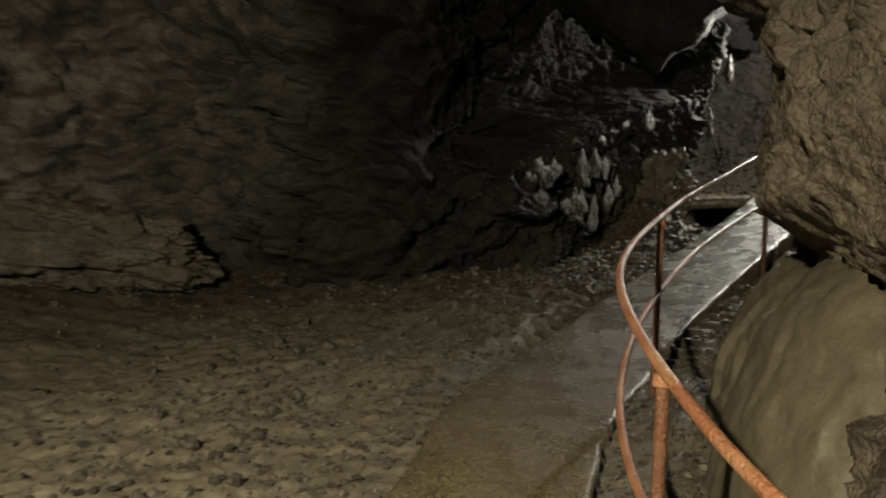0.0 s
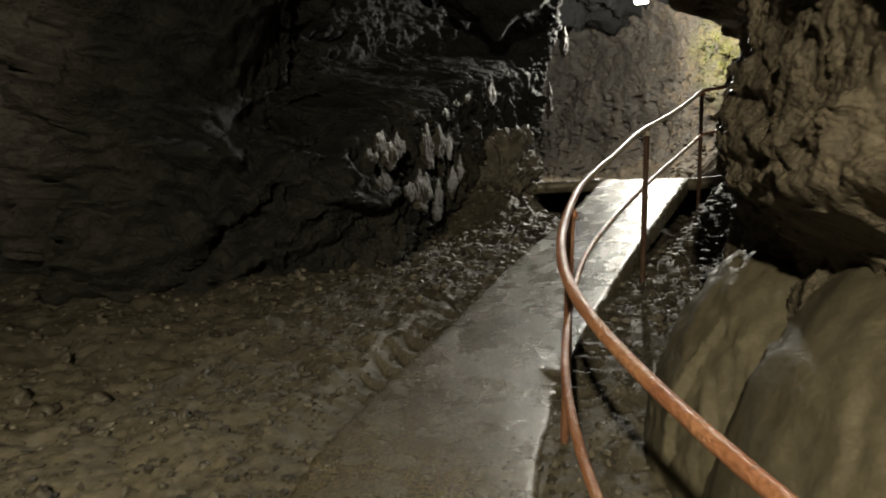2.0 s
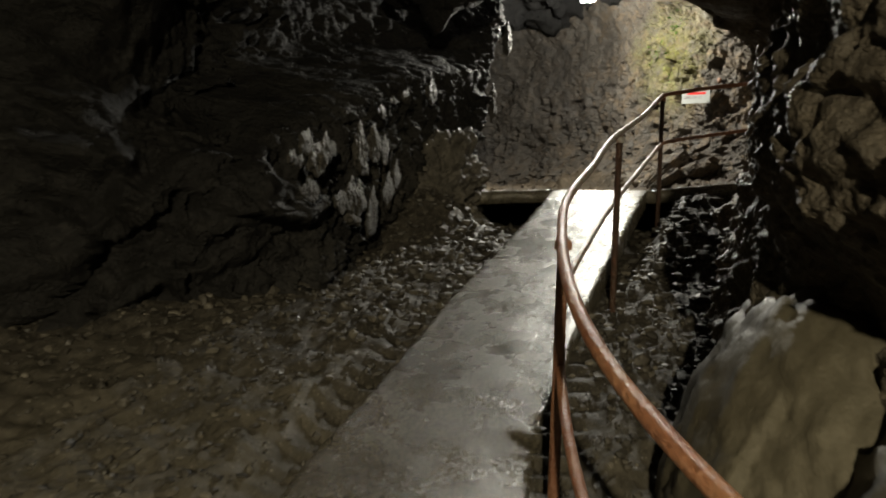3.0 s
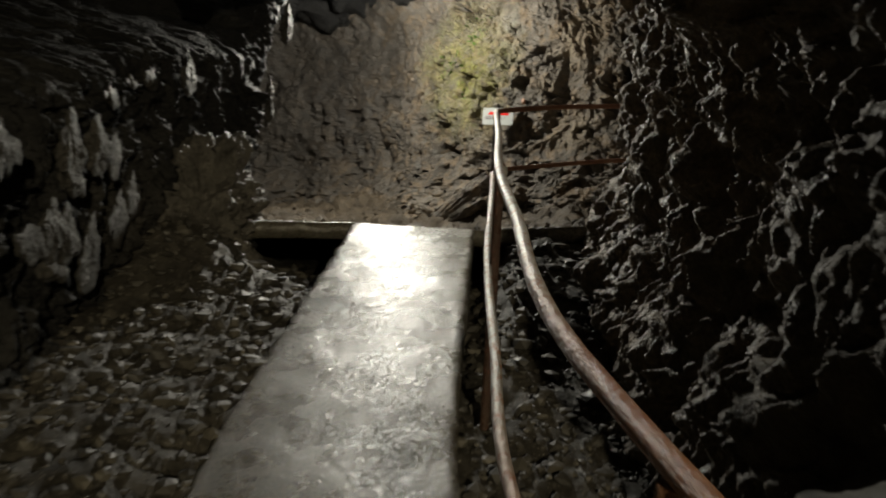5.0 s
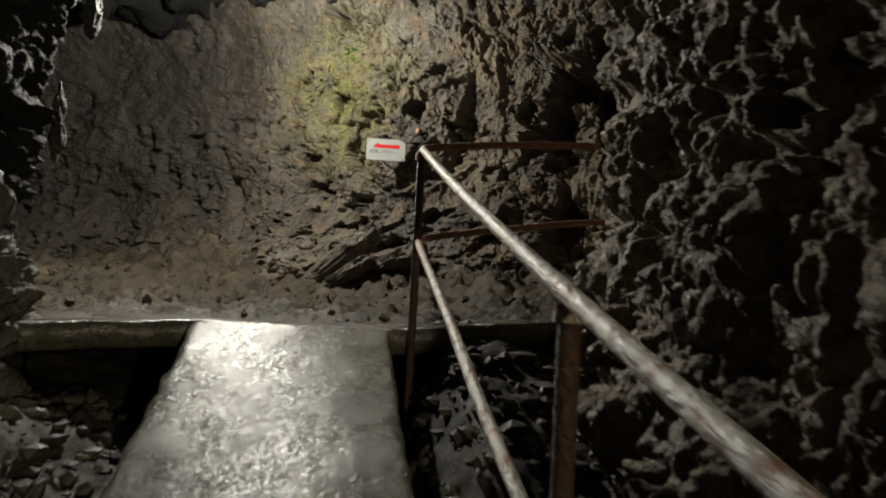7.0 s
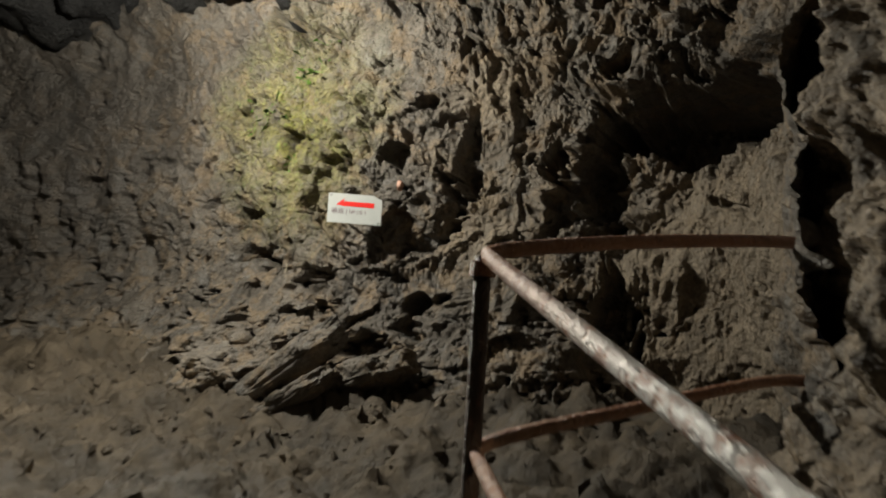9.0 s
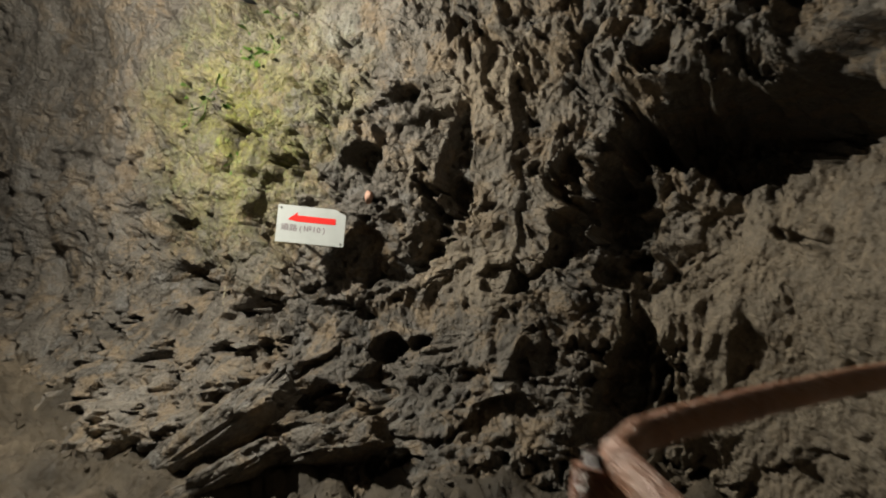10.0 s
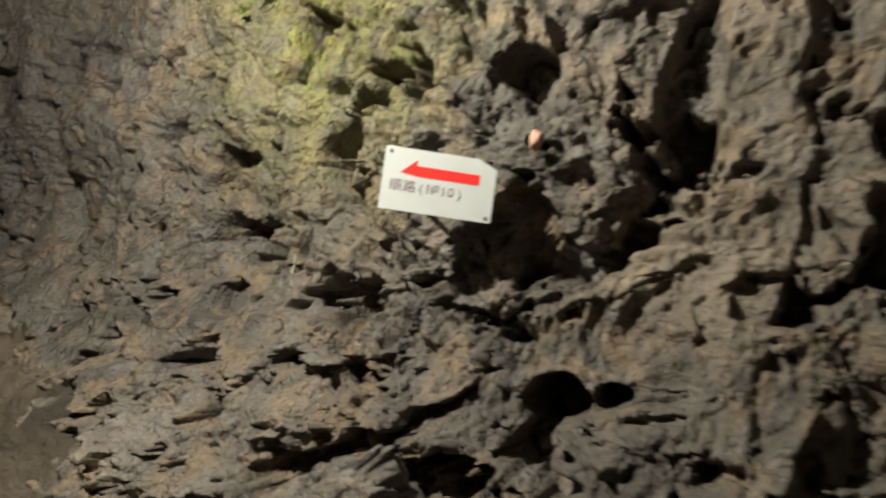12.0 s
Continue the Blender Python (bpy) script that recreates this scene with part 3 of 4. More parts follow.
def style_left(q, x, y, z):
    tip = step(x, 0.4, 1.6) * step(y, 12.0, 11.0)
    tall = q * np.array([1.0, 1.0, 0.38])
    d1, d2 = worley(tall * 5.2)
    slant = np.stack([q[:, 0] * 0.8, q[:, 1] * 0.8, q[:, 2] * 1.5 - q[:, 0] * 0.55], 1)
    relief = 0.2 * fbm(q * 0.7, 3) * (1 - 0.6 * tip) + (1 - tip) * (0.45 * fbm(slant * 0.9 + 4, 4, 0.55) + 0.22 * facets(slant * 1.2 + 2, 0.7) + 0.07 * facets(slant * 2.9, 0.8)) + 0.04 * facets(q * 8, 0.9) + 0.02 * facets(q * 19, 1.0)
    relief += tip * (1 - 0.75 * step(z, 2.9, 3.4)) * (0.2 * (0.55 - d1) * (0.5 + np.clip(fbm(q * 1.9 + 8, 2), -0.5, 0.8)) + 0.05 * fbm(q * 5.0, 3) + 0.05 * facets(q * 5, 0.9) + 0.03 * facets(q * 12, 1.0))
    return relief, 0.04 * fbm(q * 4, 2)


def ceiling_sheet():
    xs, ys = np.arange(-8.5, 8, 0.075), np.arange(-8, 17, 0.075)
    X, Y = np.meshgrid(xs, ys, indexing="ij")
    x, y = X.ravel(), Y.ravel()
    base = np.interp(0.45 * x + 0.89 * y, [-8, 0, 4, 8, 12], [3.6, 3.8, 4.3, 5.0, 5.45])
    base = base - 1.45 * np.exp(-((x - 2.5) ** 2) / 1.3 - ((y - 9.6) ** 2) / 0.9)
    p = np.stack([x, y, base], 1)
    slant = np.stack([p[:, 0] * 0.8 + p[:, 1] * 0.5, p[:, 1] * 1.3 - p[:, 0] * 0.6, p[:, 2]], 1)
    z = base + 0.3 * fbm(p * 0.6, 3) + 0.32 * facets(slant * 0.9, 0.6) + 0.14 * facets(slant * 2.1, 0.8) + 0.05 * facets(p * 6, 0.9)
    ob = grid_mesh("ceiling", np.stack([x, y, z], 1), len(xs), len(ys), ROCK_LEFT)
    return tagged(ob, "dark rugged rock ceiling of the cave", "ceiling", kind="structure")


floor_sheet()
ramp_slab()
wall_sheet("wall_right", RIGHT_PLAN, 860, -0.4, 5.4, 360, ROCK_RIGHT, shape_right, style_right, "wet dark pitted rock wall of the cave", lambda x, y: 0.5 + 2 * step(y, 1.5, 2.5) + 2 * step(y, 4.2, 5.2), lambda z: 1 + step(z, 0.4, 0.9) * step(z, 4.2, 3.8))
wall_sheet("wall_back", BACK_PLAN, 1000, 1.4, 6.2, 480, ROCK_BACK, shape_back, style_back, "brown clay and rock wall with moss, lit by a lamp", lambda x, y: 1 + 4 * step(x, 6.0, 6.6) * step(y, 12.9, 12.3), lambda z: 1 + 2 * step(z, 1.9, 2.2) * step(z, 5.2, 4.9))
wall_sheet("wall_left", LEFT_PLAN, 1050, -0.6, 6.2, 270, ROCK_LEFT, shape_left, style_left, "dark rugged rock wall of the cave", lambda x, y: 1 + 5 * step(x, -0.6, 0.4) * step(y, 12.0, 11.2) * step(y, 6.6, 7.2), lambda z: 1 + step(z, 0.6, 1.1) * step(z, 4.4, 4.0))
ceiling_sheet()


# ---- upper landing: a concrete kerb and the trodden mud behind it ----
LEDGE = [(2.6, 9.7, 2.03), (3.07, 9.4, 2.04), (3.71, 9.01, 2.07), (4.36, 8.35, 2.08), (4.95, 7.75, 2.16), (5.35, 7.4, 2.2)]


def landing():
    line = smooth_line(LEDGE, 110)
    way = np.gradient(line[:, :2], axis=0)
    way /= np.linalg.norm(way, axis=1)[:, None]
    back = -np.stack([-way[:, 1], way[:, 0]], 1) * -1.0
    rings = []
    for off, dz in ((0.03, -0.13), (0.0, -0.12), (0.0, -0.012), (0.012, 0.0), (0.12, 0.004), (0.14, -0.02), (0.15, -0.1)):
        rings.append(np.column_stack([line[:, :2] + back * off, line[:, 2] + dz]))
    xyz = np.stack(rings, 1).reshape(-1, 3)
    xyz[:, 2] += 0.008 * fbm(xyz * 5, 3)
    xyz[:, :2] += (0.012 * fbm(xyz * 7, 3))[:, None] * 0.7
    tagged(grid_mesh("kerb", xyz, 110, len(rings), CONCRETE), "wet concrete edge of the upper landing", "kerb", kind="structure")
    n, m = 260, 220
    line = smooth_line(LEDGE, n)
    far = smooth_line([(1.8, 15.5), (4.6, 16.6), (7.0, 14.5), (7.4, 11.5), (7.4, 9.5), (7.4, 7.6)], n)
    t = np.linspace(0, 1, m)[None, :, None]
    near = line[:, None, :2] + 0.09 * np.array([0.7, 0.7])
    xy = near * (1 - t) + far[:, None, :] * t
    x, y = xy[..., 0].ravel(), xy[..., 1].ravel()
    tt = np.tile(t.ravel(), n)
    base = np.repeat(line[:, 2], m) * (1 - tt) + 2.1 * tt
    p = np.stack([x, y, np.full(len(x), 2.0)], 1)
    rise = 0.32 * step(x, 5.4, 6.9) + 0.25 * step(y, 10.8, 13)
    rough = 0.06 * fbm(p * 2.0, 3) + clods(p, (0.12, 0.1, 0.05), 2.4) + 0.10 * facets(p * 3.0, 0.7) * step(tt, 0.3, 0.7) + 0.03 * facets(p * 5, 0.8) + 0.03 * facets(p * 8, 0.9) + 0.012 * facets(p * 20, 1.0)
    z = base - 0.015 + rise + rough * step(tt, 0.01, 0.25)
    tagged(grid_mesh("upper_ground", np.stack([x, y, z], 1), n, m, MUD), "trodden brown mud of the upper landing", "ground", kind="structure")


landing()


# ---- the handrail ----
RAIL_TOP = [(0.72, -2.0, 0.8), (0.8, 0.0, 0.81), (0.677, 1.812, 0.99), (0.851, 3.561, 1.314), (1.518, 5.002, 1.69), (2.194, 5.85, 2.008), (2.722, 6.472, 2.252), (3.56, 7.34, 2.58), (4.34, 8.17, 2.93)]
RAIL_MID = [(0.72, -2.0, 0.4), (0.72, 0.0, 0.44), (0.67, 0.979, 0.52), (0.689, 2.594, 0.659), (1.014, 3.941, 0.919), (1.673, 5.251, 1.295), (2.249, 5.961, 1.596), (2.95, 6.742, 1.892), (3.68, 7.49, 2.2), (4.35, 8.18, 2.48)]
TURN_TOP = [(4.42, 8.235, 2.965), (4.52, 8.21, 2.99), (4.85, 8.03, 3.05), (5.3, 7.78, 3.11), (5.5, 7.66, 3.12)]
TURN_MID = [(4.43, 8.24, 2.515), (4.52, 8.21, 2.545), (4.85, 8.03, 2.61), (5.3, 7.8, 2.69), (5.5, 7.68, 2.7)]


def handrail():
    rail = thing("handrail", "rust-orange painted steel pipe handrail beside the ramp", "handrail")
    part("top_rail", tube(smooth_line(RAIL_TOP + TURN_TOP, 220), 0.0192, 16, 0.06), RAIL, rail)
    part("mid_rail", tube(smooth_line(RAIL_MID + TURN_MID, 220), 0.0175, 14, 0.06), RAIL, rail)
    for x, y, z in ((0.78, 0.0, 0.81), (0.69, 2.27, 1.06), (1.38, 4.75, 1.61), (2.82, 6.56, 2.28), (4.425, 8.26, 2.96)):
        low = float(ground_z(np.array([x]), np.array([y]))[0]) - 0.06
        pts = [(x, y, low + (z - low) * k / 14) for k in range(15)]
        part("post", tube(pts, 0.021, 14, 0.05), POST if y < 5 else POST_SHADED, rail)
        flange = bmesh.new()
        bmesh.ops.create_cone(flange, cap_ends=True, segments=18, radius1=0.032, radius2=0.03, depth=0.035, matrix=pose(x, y, z - 0.03))
        part("collar", flange, RAIL, rail, "welded joint")


handrail()


# ---- the sign ----
def flat(outline, thick):
    bm = bmesh.new()
    face = bm.faces.new([bm.verts.new((x, y, 0)) for x, y in outline])
    ex = bmesh.ops.extrude_face_region(bm, geom=[face])
    bmesh.ops.translate(bm, vec=(0, 0, thick), verts=[v for v in ex["geom"] if isinstance(v, bmesh.types.BMVert)])
    bmesh.ops.recalc_face_normals(bm, faces=bm.faces)
    return bm


def letters(text, size, x, y, parent, gap=0.12):
    for sign_char in text:
        data = bpy.data.curves.new("letter", "FONT")
        data.body, data.size, data.extrude = sign_char, size, 0.0004
        ob = new("letter", data)
        bpy.context.view_layer.update()
        wide = ob.dimensions[0]
        me = bpy.data.meshes.new_from_object(ob.evaluated_get(bpy.context.evaluated_depsgraph_get()))
        bpy.data.objects.remove(ob)
        bpy.data.curves.remove(data)
        me.materials.clear()
        me.materials.append(SIGN_INK)
        made = new("letter", me)
        made.parent = parent
        made.location = (x - min(v.co.x for v in me.vertices), y, 0.0055)
        x += wide + gap * size


def sign():
    m = pose(6.735, 10.62, 3.56, 88, 0, -50.5)
    w, h = 0.18, 0.1
    bm = flat([(-w, -h), (w - 0.004, -h), (w, -h + 0.004), (w, h - 0.028), (w - 0.06, h), (-w + 0.004, h), (-w, h - 0.004)], 0.01)
    bmesh.ops.translate(bm, vec=(0, 0, -0.005), verts=bm.verts)
    ob = part("direction_sign", bm, SIGN_WHITE)
    ob.matrix_world = m
    tagged(ob, "white plastic sign with red arrow, fixed to rock", "sign")
    arrow = flat([(-0.125, 0.022), (-0.075, 0.066), (-0.075, 0.048), (0.128, 0.048), (0.128, 0.015), (-0.075, 0.015)], 0.001)
    bmesh.ops.translate(arrow, vec=(0, 0, 0.0052), verts=arrow.verts)
    part("arrow", arrow, SIGN_RED, ob, "red printed arrow")
    letters("順路", 0.042, -0.155, -0.035, ob)
    letters("(№10)", 0.042, -0.058, -0.035, ob, 0.3)
    for x, y in ((-0.163, 0.085), (0.163, -0.085)):
        screw = bmesh.new()
        bmesh.ops.create_cone(screw, cap_ends=True, segments=12, radius1=0.006, radius2=0.004, depth=0.004, matrix=pose(x, y, 0.007))
        part("screw", screw, STEEL, ob, "small steel screw")
    for x in (-0.12, 0.12):
        part("peg", box((0.014, 0.014, 0.26), pose(x, 0.03, -0.135), 0.002), STEEL, ob, "steel peg set in the rock")


sign()


# ---- the lamps ----
def flood_lamp(at, aim, label):
    lamp = thing("flood_lamp", label, "lamp", "cave lamps")
    lamp.matrix_world = look(at, aim)
    part("housing", box((0.2, 0.15, 0.07), pose(0, 0, 0.05), 0.012), STEEL, lamp)
    for k in range(6):
        part("fin", box((0.012, 0.13, 0.03), pose(-0.08 + 0.032 * k, 0, 0.1), 0.002), STEEL, lamp)
    part("lens", box((0.17, 0.12, 0.01), pose(0, 0, 0.01), 0.004), LENS, lamp, "glowing glass")
    up = lamp.matrix_world.to_3x3().inverted() @ Vector((0, 0, 1))
    start = Vector((0, 0, 0.1))
    part("bracket", tube([start + up * (0.95 * k / 6) for k in range(7)], 0.012, 10), STEEL, lamp)
    return lamp


flood_lamp(LAMP_A, AIM_A, "small grey flood lamp shining under the cave ceiling")
flood_lamp(LAMP_B, AIM_B, "small grey flood lamp near the foot of the ramp")


# ---- boulders and loose stones ----
def stone(name, size, m, material, label, group="", seed=0.0, level=5, cut=0.25, relief=0.08, square=1.0):
    """A weathered block: an icosphere cut by facets and roughened."""
    bm = bmesh.new()
    bmesh.ops.create_icosphere(bm, subdivisions=level, radius=1.0)
    co = np.array([v.co[:] for v in bm.verts])
    r = 1 + cut * facets(co * 1.3 + seed, 0.6) + relief * fbm(co * 2.2 + seed, 3) + relief * 0.5 * facets(co * 5 + seed, 0.8) + relief * 0.25 * facets(co * 13 + seed, 1.0)
    co = np.sign(co) * np.abs(co) ** square * r[:, None] * np.array(size)
    for v, c in zip(bm.verts, co):
        v.co = c
    for f in bm.faces:
        f.smooth = True
    ob = part(name, bm, material)
    ob.matrix_world = m
    return tagged(ob, label, "rock", group)


def lying(at, way, roll=0):
    """A pose at a place with its x axis along way."""
    turn = Vector(way).to_track_quat("X", "Z").to_matrix().to_4x4()
    return Matrix.Translation(at) @ turn @ pose(0, 0, 0, roll)


stone("boulder", (0.6, 1.05, 1.28), pose(1.84, 3.3, 0.25, 0, 8, -24), BOULDER, "large smooth clay-coloured boulder beside the handrail", seed=3.0, level=6, cut=0.03, relief=0.03)
stone("boulder", (0.52, 1.15, 1.0), pose(2.32, 4.55, 0.5, 0, 5, -38), BOULDER, "smooth clay-coloured boulder against the wet rock wall", seed=8.0, level=6, cut=0.05, relief=0.04)
def rock_mound(size, m):
    """A heap of fused lumps that ends in blunt points."""
    bm = bmesh.new()
    bmesh.ops.create_icosphere(bm, subdivisions=6, radius=1.0)
    co = np.array([v.co[:] for v in bm.verts])
    body = co * np.array(size)
    lumps = clods(body + 7.3, (0.75, 0.6, 0.35, 0.15), 4.5, 2.2, True)
    body += co * (0.22 * lumps + 0.08 * fbm(body * 3 + 2, 3))[:, None]
    for v, c in zip(bm.verts, body):
        v.co = c
    for f in bm.faces:
        f.smooth = True
    ob = part("rock_mound", bm, ROCK_PALE)
    ob.matrix_world = m
    return tagged(ob, "pale lumpy rock outcrop at the end of the kerb", "rock")


rock_mound((0.42, 0.32, 0.62), pose(2.72, 9.5, 1.95, 0, 12, 25))
for k, (at, way, size, roll) in enumerate((((6.33, 10.72, 2.5), (-0.15, 0.72, -0.55), (0.42, 0.12, 0.09), 30), ((6.22, 10.55, 2.32), (-0.12, 0.75, -0.5), (0.36, 0.13, 0.06), 10), ((6.45, 10.15, 2.5), (-0.05, 0.8, -0.3), (0.3, 0.14, 0.08), 15))):
    stone("slab", size, lying(at, way, roll), ROCK_BACK, "slanted slab of brown rock at the wall's foot", "slabs at the wall's foot", 1.0 + k, 5, 0.22, 0.09, 0.6)


def rock_spur(at, wide, high, seed, lean=0.0, deep=0.2):
    """A ragged upright fin of rock: narrow at the tip, lumpy at the foot."""
    bm = bmesh.new()
    bmesh.ops.create_icosphere(bm, subdivisions=5, radius=1.0)
    co = np.array([v.co[:] for v in bm.verts])
    up = co[:, 2]
    body = co * np.array([wide * 0.36, deep, high * 0.68])
    body[:, :2] *= (1 - 0.62 * step(up, -0.3, 1.0))[:, None]
    r = 1 + 0.7 * fbm(body * np.array([16, 9, 6]) + seed, 3) + 0.1 * clods(body + seed, (1.0, 0.6), 22.0)
    body[:, :2] *= np.clip(r, 0.35, 1.4)[:, None]
    body[:, 1] += 0.7 * deep
    body[:, 2] += 0.03 * fbm(body * 14 + seed, 2)
    for v, c in zip(bm.verts, body):
        v.co = c
    for f in bm.faces:
        f.smooth = True
    ob = part("rock_spur", bm, ROCK_SPUR)
    ob.matrix_world = pose(*at, lean, 0, -34)
    return tagged(ob, "jutting spur of pale wet rock on the dark wall", "rock", "rock spurs")


SPURS = (
    (0.84, 7.09, 2.16, 0.05, 0.13), (0.94, 7.23, 2.06, 0.13, 0.17), (1.02, 7.36, 2.16, 0.05, 0.15), (0.73, 6.92, 2.04, 0.04, 0.07), (0.89, 7.16, 1.87, 0.035, 0.14),
    (1.4, 7.93, 2.27, 0.085, 0.24), (1.43, 7.98, 2.12, 0.07, 0.11), (1.6, 8.24, 2.33, 0.09, 0.24), (1.76, 8.47, 2.28, 0.035, 0.19), (1.21, 7.65, 1.82, 0.035, 0.13),
    (1.32, 7.82, 1.86, 0.08, 0.24), (1.41, 7.93, 1.84, 0.07, 0.22), (1.6, 8.23, 1.77, 0.055, 0.32), (1.84, 8.6, 1.96, 0.04, 0.24), (1.98, 8.81, 2.09, 0.035, 0.2),
    (1.35, 7.85, 1.69, 0.1, 0.05), (2.12, 9.02, 2.86, 0.06, 0.13), (1.89, 8.66, 2.74, 0.035, 0.04), (1.7, 8.38, 2.61, 0.05, 0.08), (2.45, 9.27, 3.0, 0.09, 0.2),
    (2.78, 9.56, 2.5, 0.06, 0.24), (2.94, 9.62, 2.4, 0.1, 0.22), (3.06, 9.72, 2.45, 0.07, 0.26), (3.55, 10.22, 3.12, 0.12, 0.36), (4.02, 10.88, 4.07, 0.18, 0.3))
for k, (x, y, z, wide, high) in enumerate(SPURS):
    rock_spur((x, y, z), wide, high, 40.0 + 3.1 * k, 6 * (k % 3) - 6, 0.15 if k < 20 else 0.1)
stone("rock_horn", (0.2, 0.06, 0.06), lying((2.56, 9.38, 2.27), (-0.26, -0.02, 0.25)), ROCK_SPUR, "pale horn of rock jutting over the gravel", "rock spurs", 77.0, 5, 0.3, 0.2)
stone("rock_ledge", (1.35, 0.55, 0.5), pose(-3.7, 7.35, 1.08, 0, 4, 14), ROCK_PALE, "pale grey rock ledge at the cave wall's foot", "", 15.0, 6, 0.2, 0.2, 0.95)
stone("pink_stone", (0.028, 0.022, 0.034), pose(6.93, 10.4, 3.75), plain_material("stone_pink", (0.42, 0.24, 0.17), 0.6), "small pink stone stuck in the rock wall", level=3)


def loose_stones():
    rs = np.random.RandomState(11)
    made = [stone("stone", (0.07, 0.055, 0.04), pose(-0.86, 5.75, 0.72, 40, 20, 10), PEBBLE, "loose wet stone lying on the gravel", "loose stones", 30.0 + k, 3, 0.5, 0.2) for k in range(4)]
    spots = [(-0.86, 5.75), (-0.97, 4.41), (-0.89, 4.75), (-1.1, 5.7)]
    while len(spots) < 90:
        x, y = rs.uniform(-4.0, 4.6), rs.uniform(1.5, 9.2)
        d = ramp_gap(np.array([x]), np.array([y]))[0][0]
        right_side = 0.75 * x - 0.66 * (y - 3.2) > 0.8
        if d > 0.72 and not (right_side and d > 1.5) and y < 7.4 + 0.75 * max(x, 0) and (x < 1.2 or y > 3.8):
            spots.append((x, y))
    for k, (x, y) in enumerate(spots):
        z = float(ground_z(np.array([x]), np.array([y]))[0])
        size = rs.uniform(0.25, 0.85)
        m = pose(x, y, z + 0.012 * size, *rs.uniform(0, 360, 3))
        if k < 4:
            made[k].matrix_world = m
        else:
            copy_thing(made[k % 4], m).scale = (size, size, size)


loose_stones()


def pebbles(count=14000):
    """Gravel on the floor, too many to count."""
    rs = np.random.RandomState(5)
    shape = bmesh.new()
    bmesh.ops.create_icosphere(shape, subdivisions=1, radius=1.0)
    base = np.array([v.co[:] for v in shape.verts])
    tris = np.array([[v.index for v in f.verts] for f in shape.faces])
    shape.free()
    x, y = rs.uniform(-4.5, 5.2, count * 4), rs.uniform(0.8, 9.6, count * 4)
    d, high, width = ramp_gap(x, y)
    keep = (d > width / 2 - 0.02) & (y < 8.6 + 0.7 * np.maximum(x, 0)) & (rs.rand(count * 4) < np.clip(1.6 - d * 0.4, 0.25, 1)) & (0.75 * x - 0.66 * (y - 3.2) < 2.2)
    x, y = x[keep][:count], y[keep][:count]
    n = len(x)
    size = (0.006 + 0.022 * rs.rand(n) ** 3) * (1 + 0.9 * step(0.45 * x + 0.89 * y, 5.5, 8.0))
    z = ground_z(x, y) + size * 0.3
    ang = rs.uniform(0, 6.28, n)
    v = base[None] * (1 + 0.35 * rs.uniform(-1, 1, (n, len(base), 1))) * (size[:, None] * rs.uniform(0.6, 1.4, (n, 3)))[:, None, :]
    c, s2 = np.cos(ang)[:, None], np.sin(ang)[:, None]
    v = np.stack([v[..., 0] * c - v[..., 1] * s2 + x[:, None], v[..., 0] * s2 + v[..., 1] * c + y[:, None], v[..., 2] * 0.7 + z[:, None]], -1)
    faces = (tris[None] + (np.arange(n) * len(base))[:, None, None]).reshape(-1, 3)
    me = bpy.data.meshes.new("gravel")
    me.from_pydata(v.reshape(-1, 3).tolist(), [], faces.tolist())
    me.materials.append(PEBBLE)
    tagged(new("gravel", me), "wet dark pebbles scattered over the cave floor", "gravel", kind="stuff")


pebbles()


# ---- small plants and a dead root on the lit wall ----
LEAF = plain_material("leaf_green", (0.12, 0.22, 0.035), 0.5, vary=0.25)
ROOT = plain_material("root_pale", (0.3, 0.26, 0.18), 0.8, vary=0.3)


def leaf_shape(length, width):
    bm = bmesh.new()
    left, right, mid = [], [], []
    for k in range(6):
        t = k / 5
        w = width * math.sin(math.pi * min(0.98, 0.08 + 0.9 * t)) * 0.5
        z = 0.25 * length * t * t
        mid.append(bm.verts.new((length * t, 0, -z)))
        left.append(bm.verts.new((length * t, w, -z + 0.15 * w)))
        right.append(bm.verts.new((length * t, -w, -z + 0.15 * w)))
    for k in range(5):
        for a, b in ((left, mid), (mid, right)):
            bm.faces.new((a[k], a[k + 1], b[k + 1], b[k])).smooth = True
    ex = bmesh.ops.solidify(bm, geom=bm.faces[:], thickness=0.0006)
    return bm


def wall_plant(seed):
    rs = random.Random(seed)
    plant = thing("fern", "small bright green fern growing on the damp rock wall", "plant", "ferns on the wall")
    for k in range(9):
        turn = pose(0, 0, 0, rs.uniform(-30, 30), rs.uniform(-60, 35), 40 * k + rs.uniform(-15, 15))
        stem = [turn @ Vector((0.05 * t, 0, 0.02 * t)) for t in (0, 0.5, 1.0)]
        part("stem", tube(stem, 0.0012, 6), LEAF, plant)
        leaf = part("leaf", leaf_shape(rs.uniform(0.03, 0.055), rs.uniform(0.014, 0.024)), LEAF, plant)
        leaf.matrix_local = Matrix.Translation(stem[-1]) @ turn
    return plant


def on_wall(y, z):
    """Where a line from the room meets the back wall at that height."""
    depsgraph = bpy.context.evaluated_depsgraph_get()
    hit, place, normal, index, ob, m = scene.ray_cast(depsgraph, Vector((5.6, y, z)), Vector((1, 0, 0)))
    return place, normal


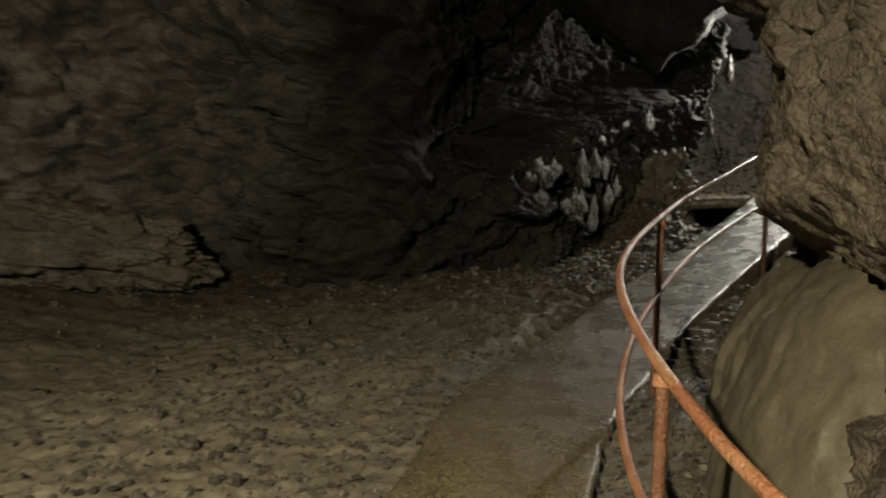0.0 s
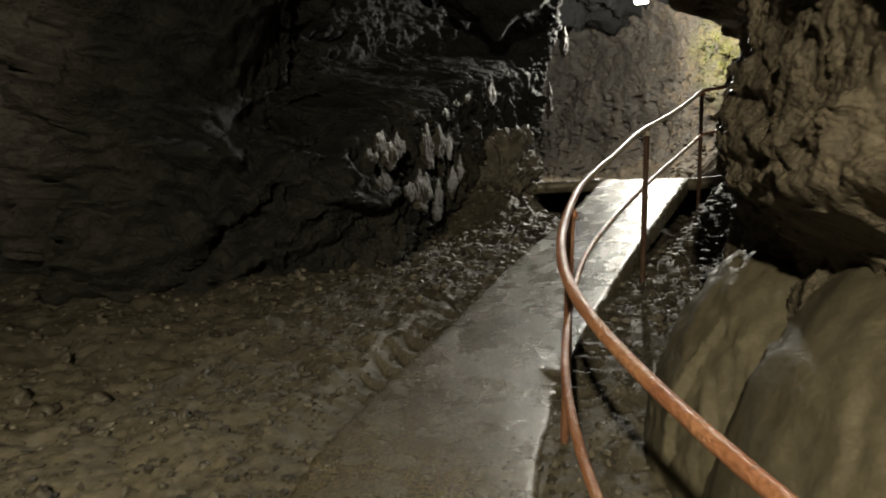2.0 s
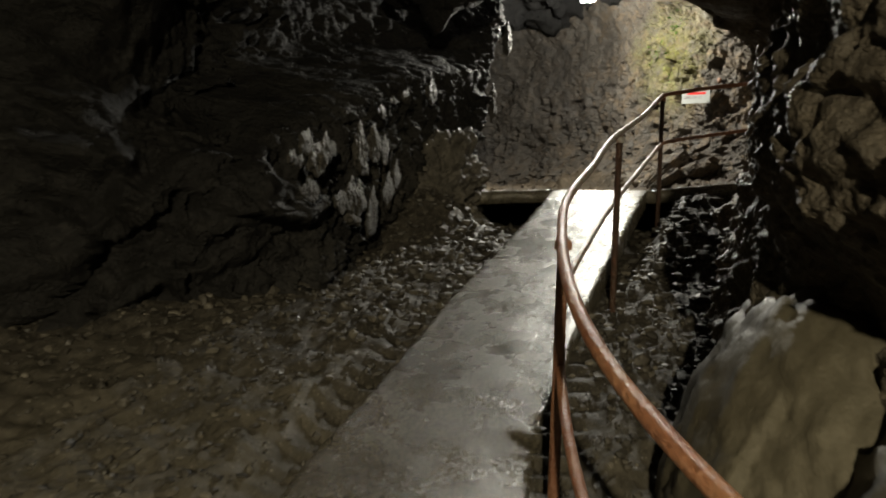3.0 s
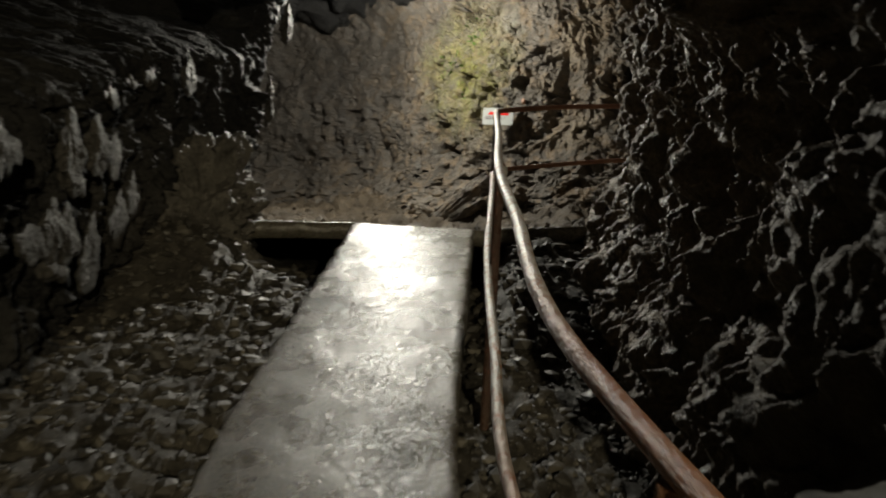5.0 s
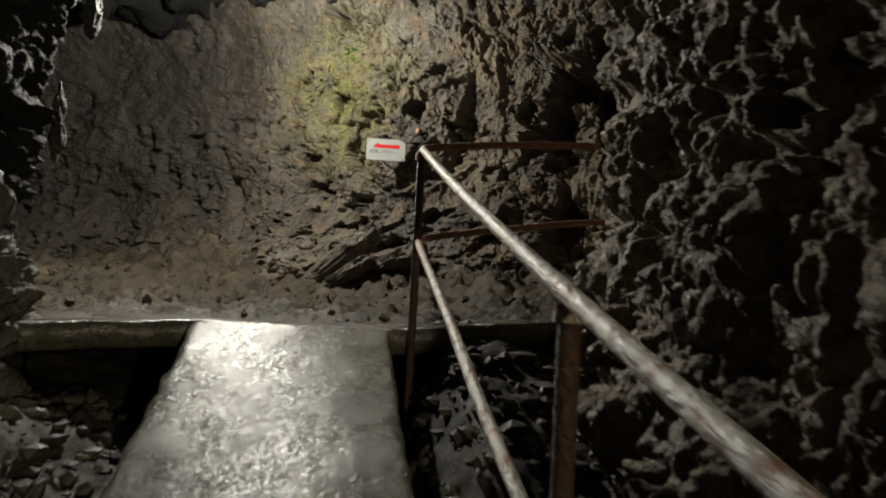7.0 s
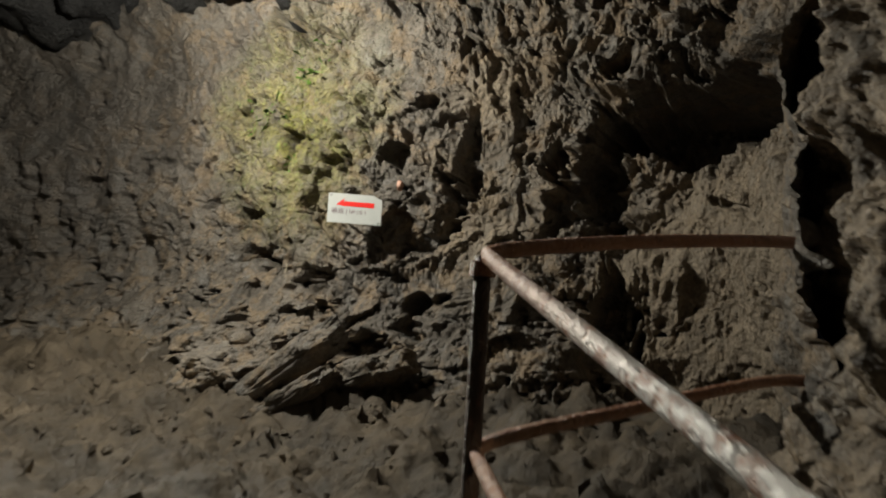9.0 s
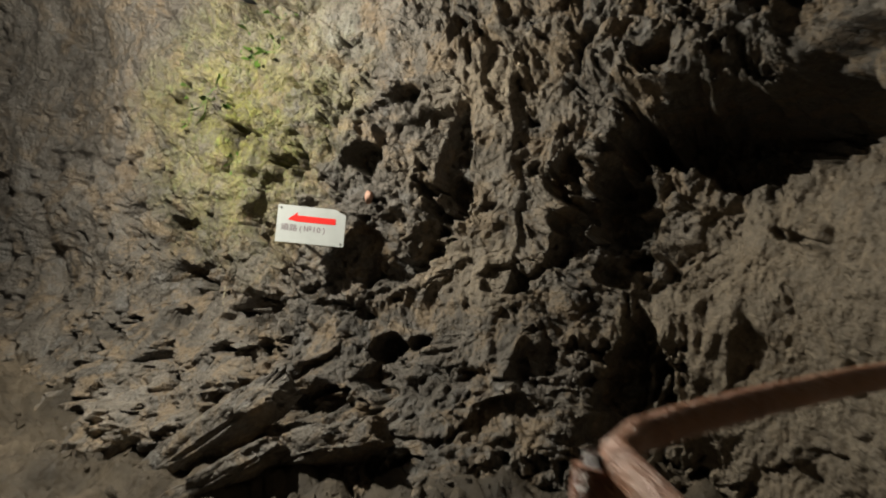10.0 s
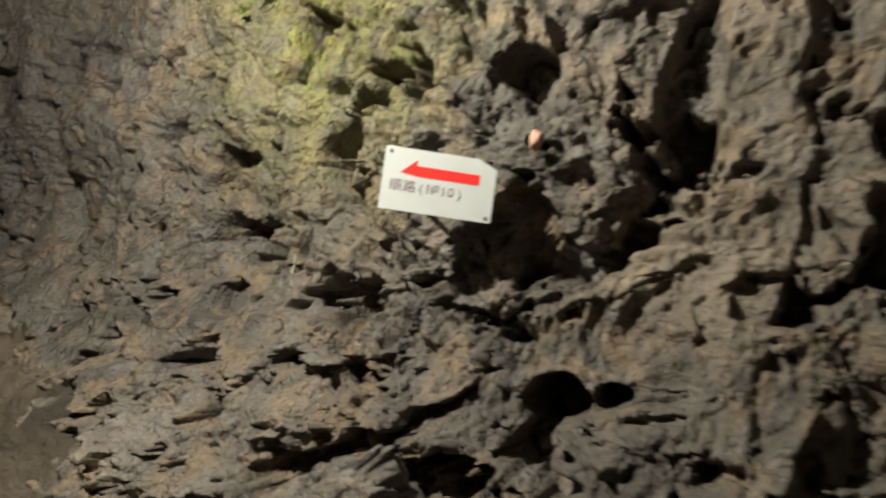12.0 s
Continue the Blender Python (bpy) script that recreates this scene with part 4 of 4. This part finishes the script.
bpy.context.view_layer.update()
ferns = [wall_plant(k) for k in range(3)]
for k, (y, z, size) in enumerate(((11.3, 4.72, 1.0), (11.2, 4.66, 0.8), (11.45, 4.8, 0.9), (11.72, 4.42, 1.1), (11.6, 4.36, 0.7), (11.85, 4.3, 0.6), (11.5, 4.0, 0.5), (11.15, 4.85, 0.9), (11.9, 4.5, 0.7), (11.36, 4.6, 0.7))):
    place, normal = on_wall(y, z)
    m = Matrix.Translation(place) @ normal.to_track_quat("Z", "Y").to_matrix().to_4x4() @ pose(0, 0, 0, 0, 0, 70 * k)
    ob = ferns[k] if k < 3 else copy_thing(ferns[k % 3], m)
    ob.matrix_world = m
    ob.scale = (1.7 * size, 1.7 * size, 1.7 * size)


def root():
    pts = []
    for k in range(15):
        t = k / 14
        place, normal = on_wall(11.92 - 0.5 * t, 3.62 - 0.5 * t + 0.05 * math.sin(5 * t))
        pts.append(tuple(place + normal * 0.012))
    ob = part("root", tube(smooth_line(pts, 60), 0.007, 8, 0.4), ROOT)
    tagged(ob, "thin pale dead root hanging on the rock wall", "root")


root()


def rubble(count=700):
    """Broken stones over the mud of the landing."""
    rs = np.random.RandomState(23)
    shape = bmesh.new()
    bmesh.ops.create_icosphere(shape, subdivisions=1, radius=1.0)
    base = np.array([v.co[:] for v in shape.verts])
    tris = np.array([[v.index for v in f.verts] for f in shape.faces])
    shape.free()
    depsgraph = bpy.context.evaluated_depsgraph_get()
    verts, faces = [], []
    while len(faces) < count:
        x, y = rs.uniform(3.6, 6.7), rs.uniform(8.4, 13.0)
        if x + y < 13.1 + rs.rand() ** 2 * 2 or rs.rand() > 0.15 + 0.85 * (x - 3.6) / 3.1:
            continue
        hit, place, normal, index, ob, m = scene.ray_cast(depsgraph, Vector((x, y, 2.75)), Vector((0, 0, -1)))
        if not hit or ob.name != "upper_ground":
            continue
        size = 0.006 + 0.03 * rs.rand() ** 3
        v = base * (1 + 0.4 * rs.uniform(-1, 1, (len(base), 1))) * size * rs.uniform(0.6, 1.5, 3)
        turn = np.array(pose(0, 0, 0, *rs.uniform(0, 360, 3)).to_3x3())
        faces.append(tris + len(verts) * len(base))
        verts.append(v @ turn.T + np.array(place) + np.array((0, 0, 0.3 * size)))
    me = bpy.data.meshes.new("rubble")
    me.from_pydata(np.vstack(verts).tolist(), [], np.vstack(faces).tolist())
    me.materials.append(MUD)
    tagged(new("rubble", me), "broken brown stones lying over the landing's mud", "rubble", kind="stuff")


rubble()
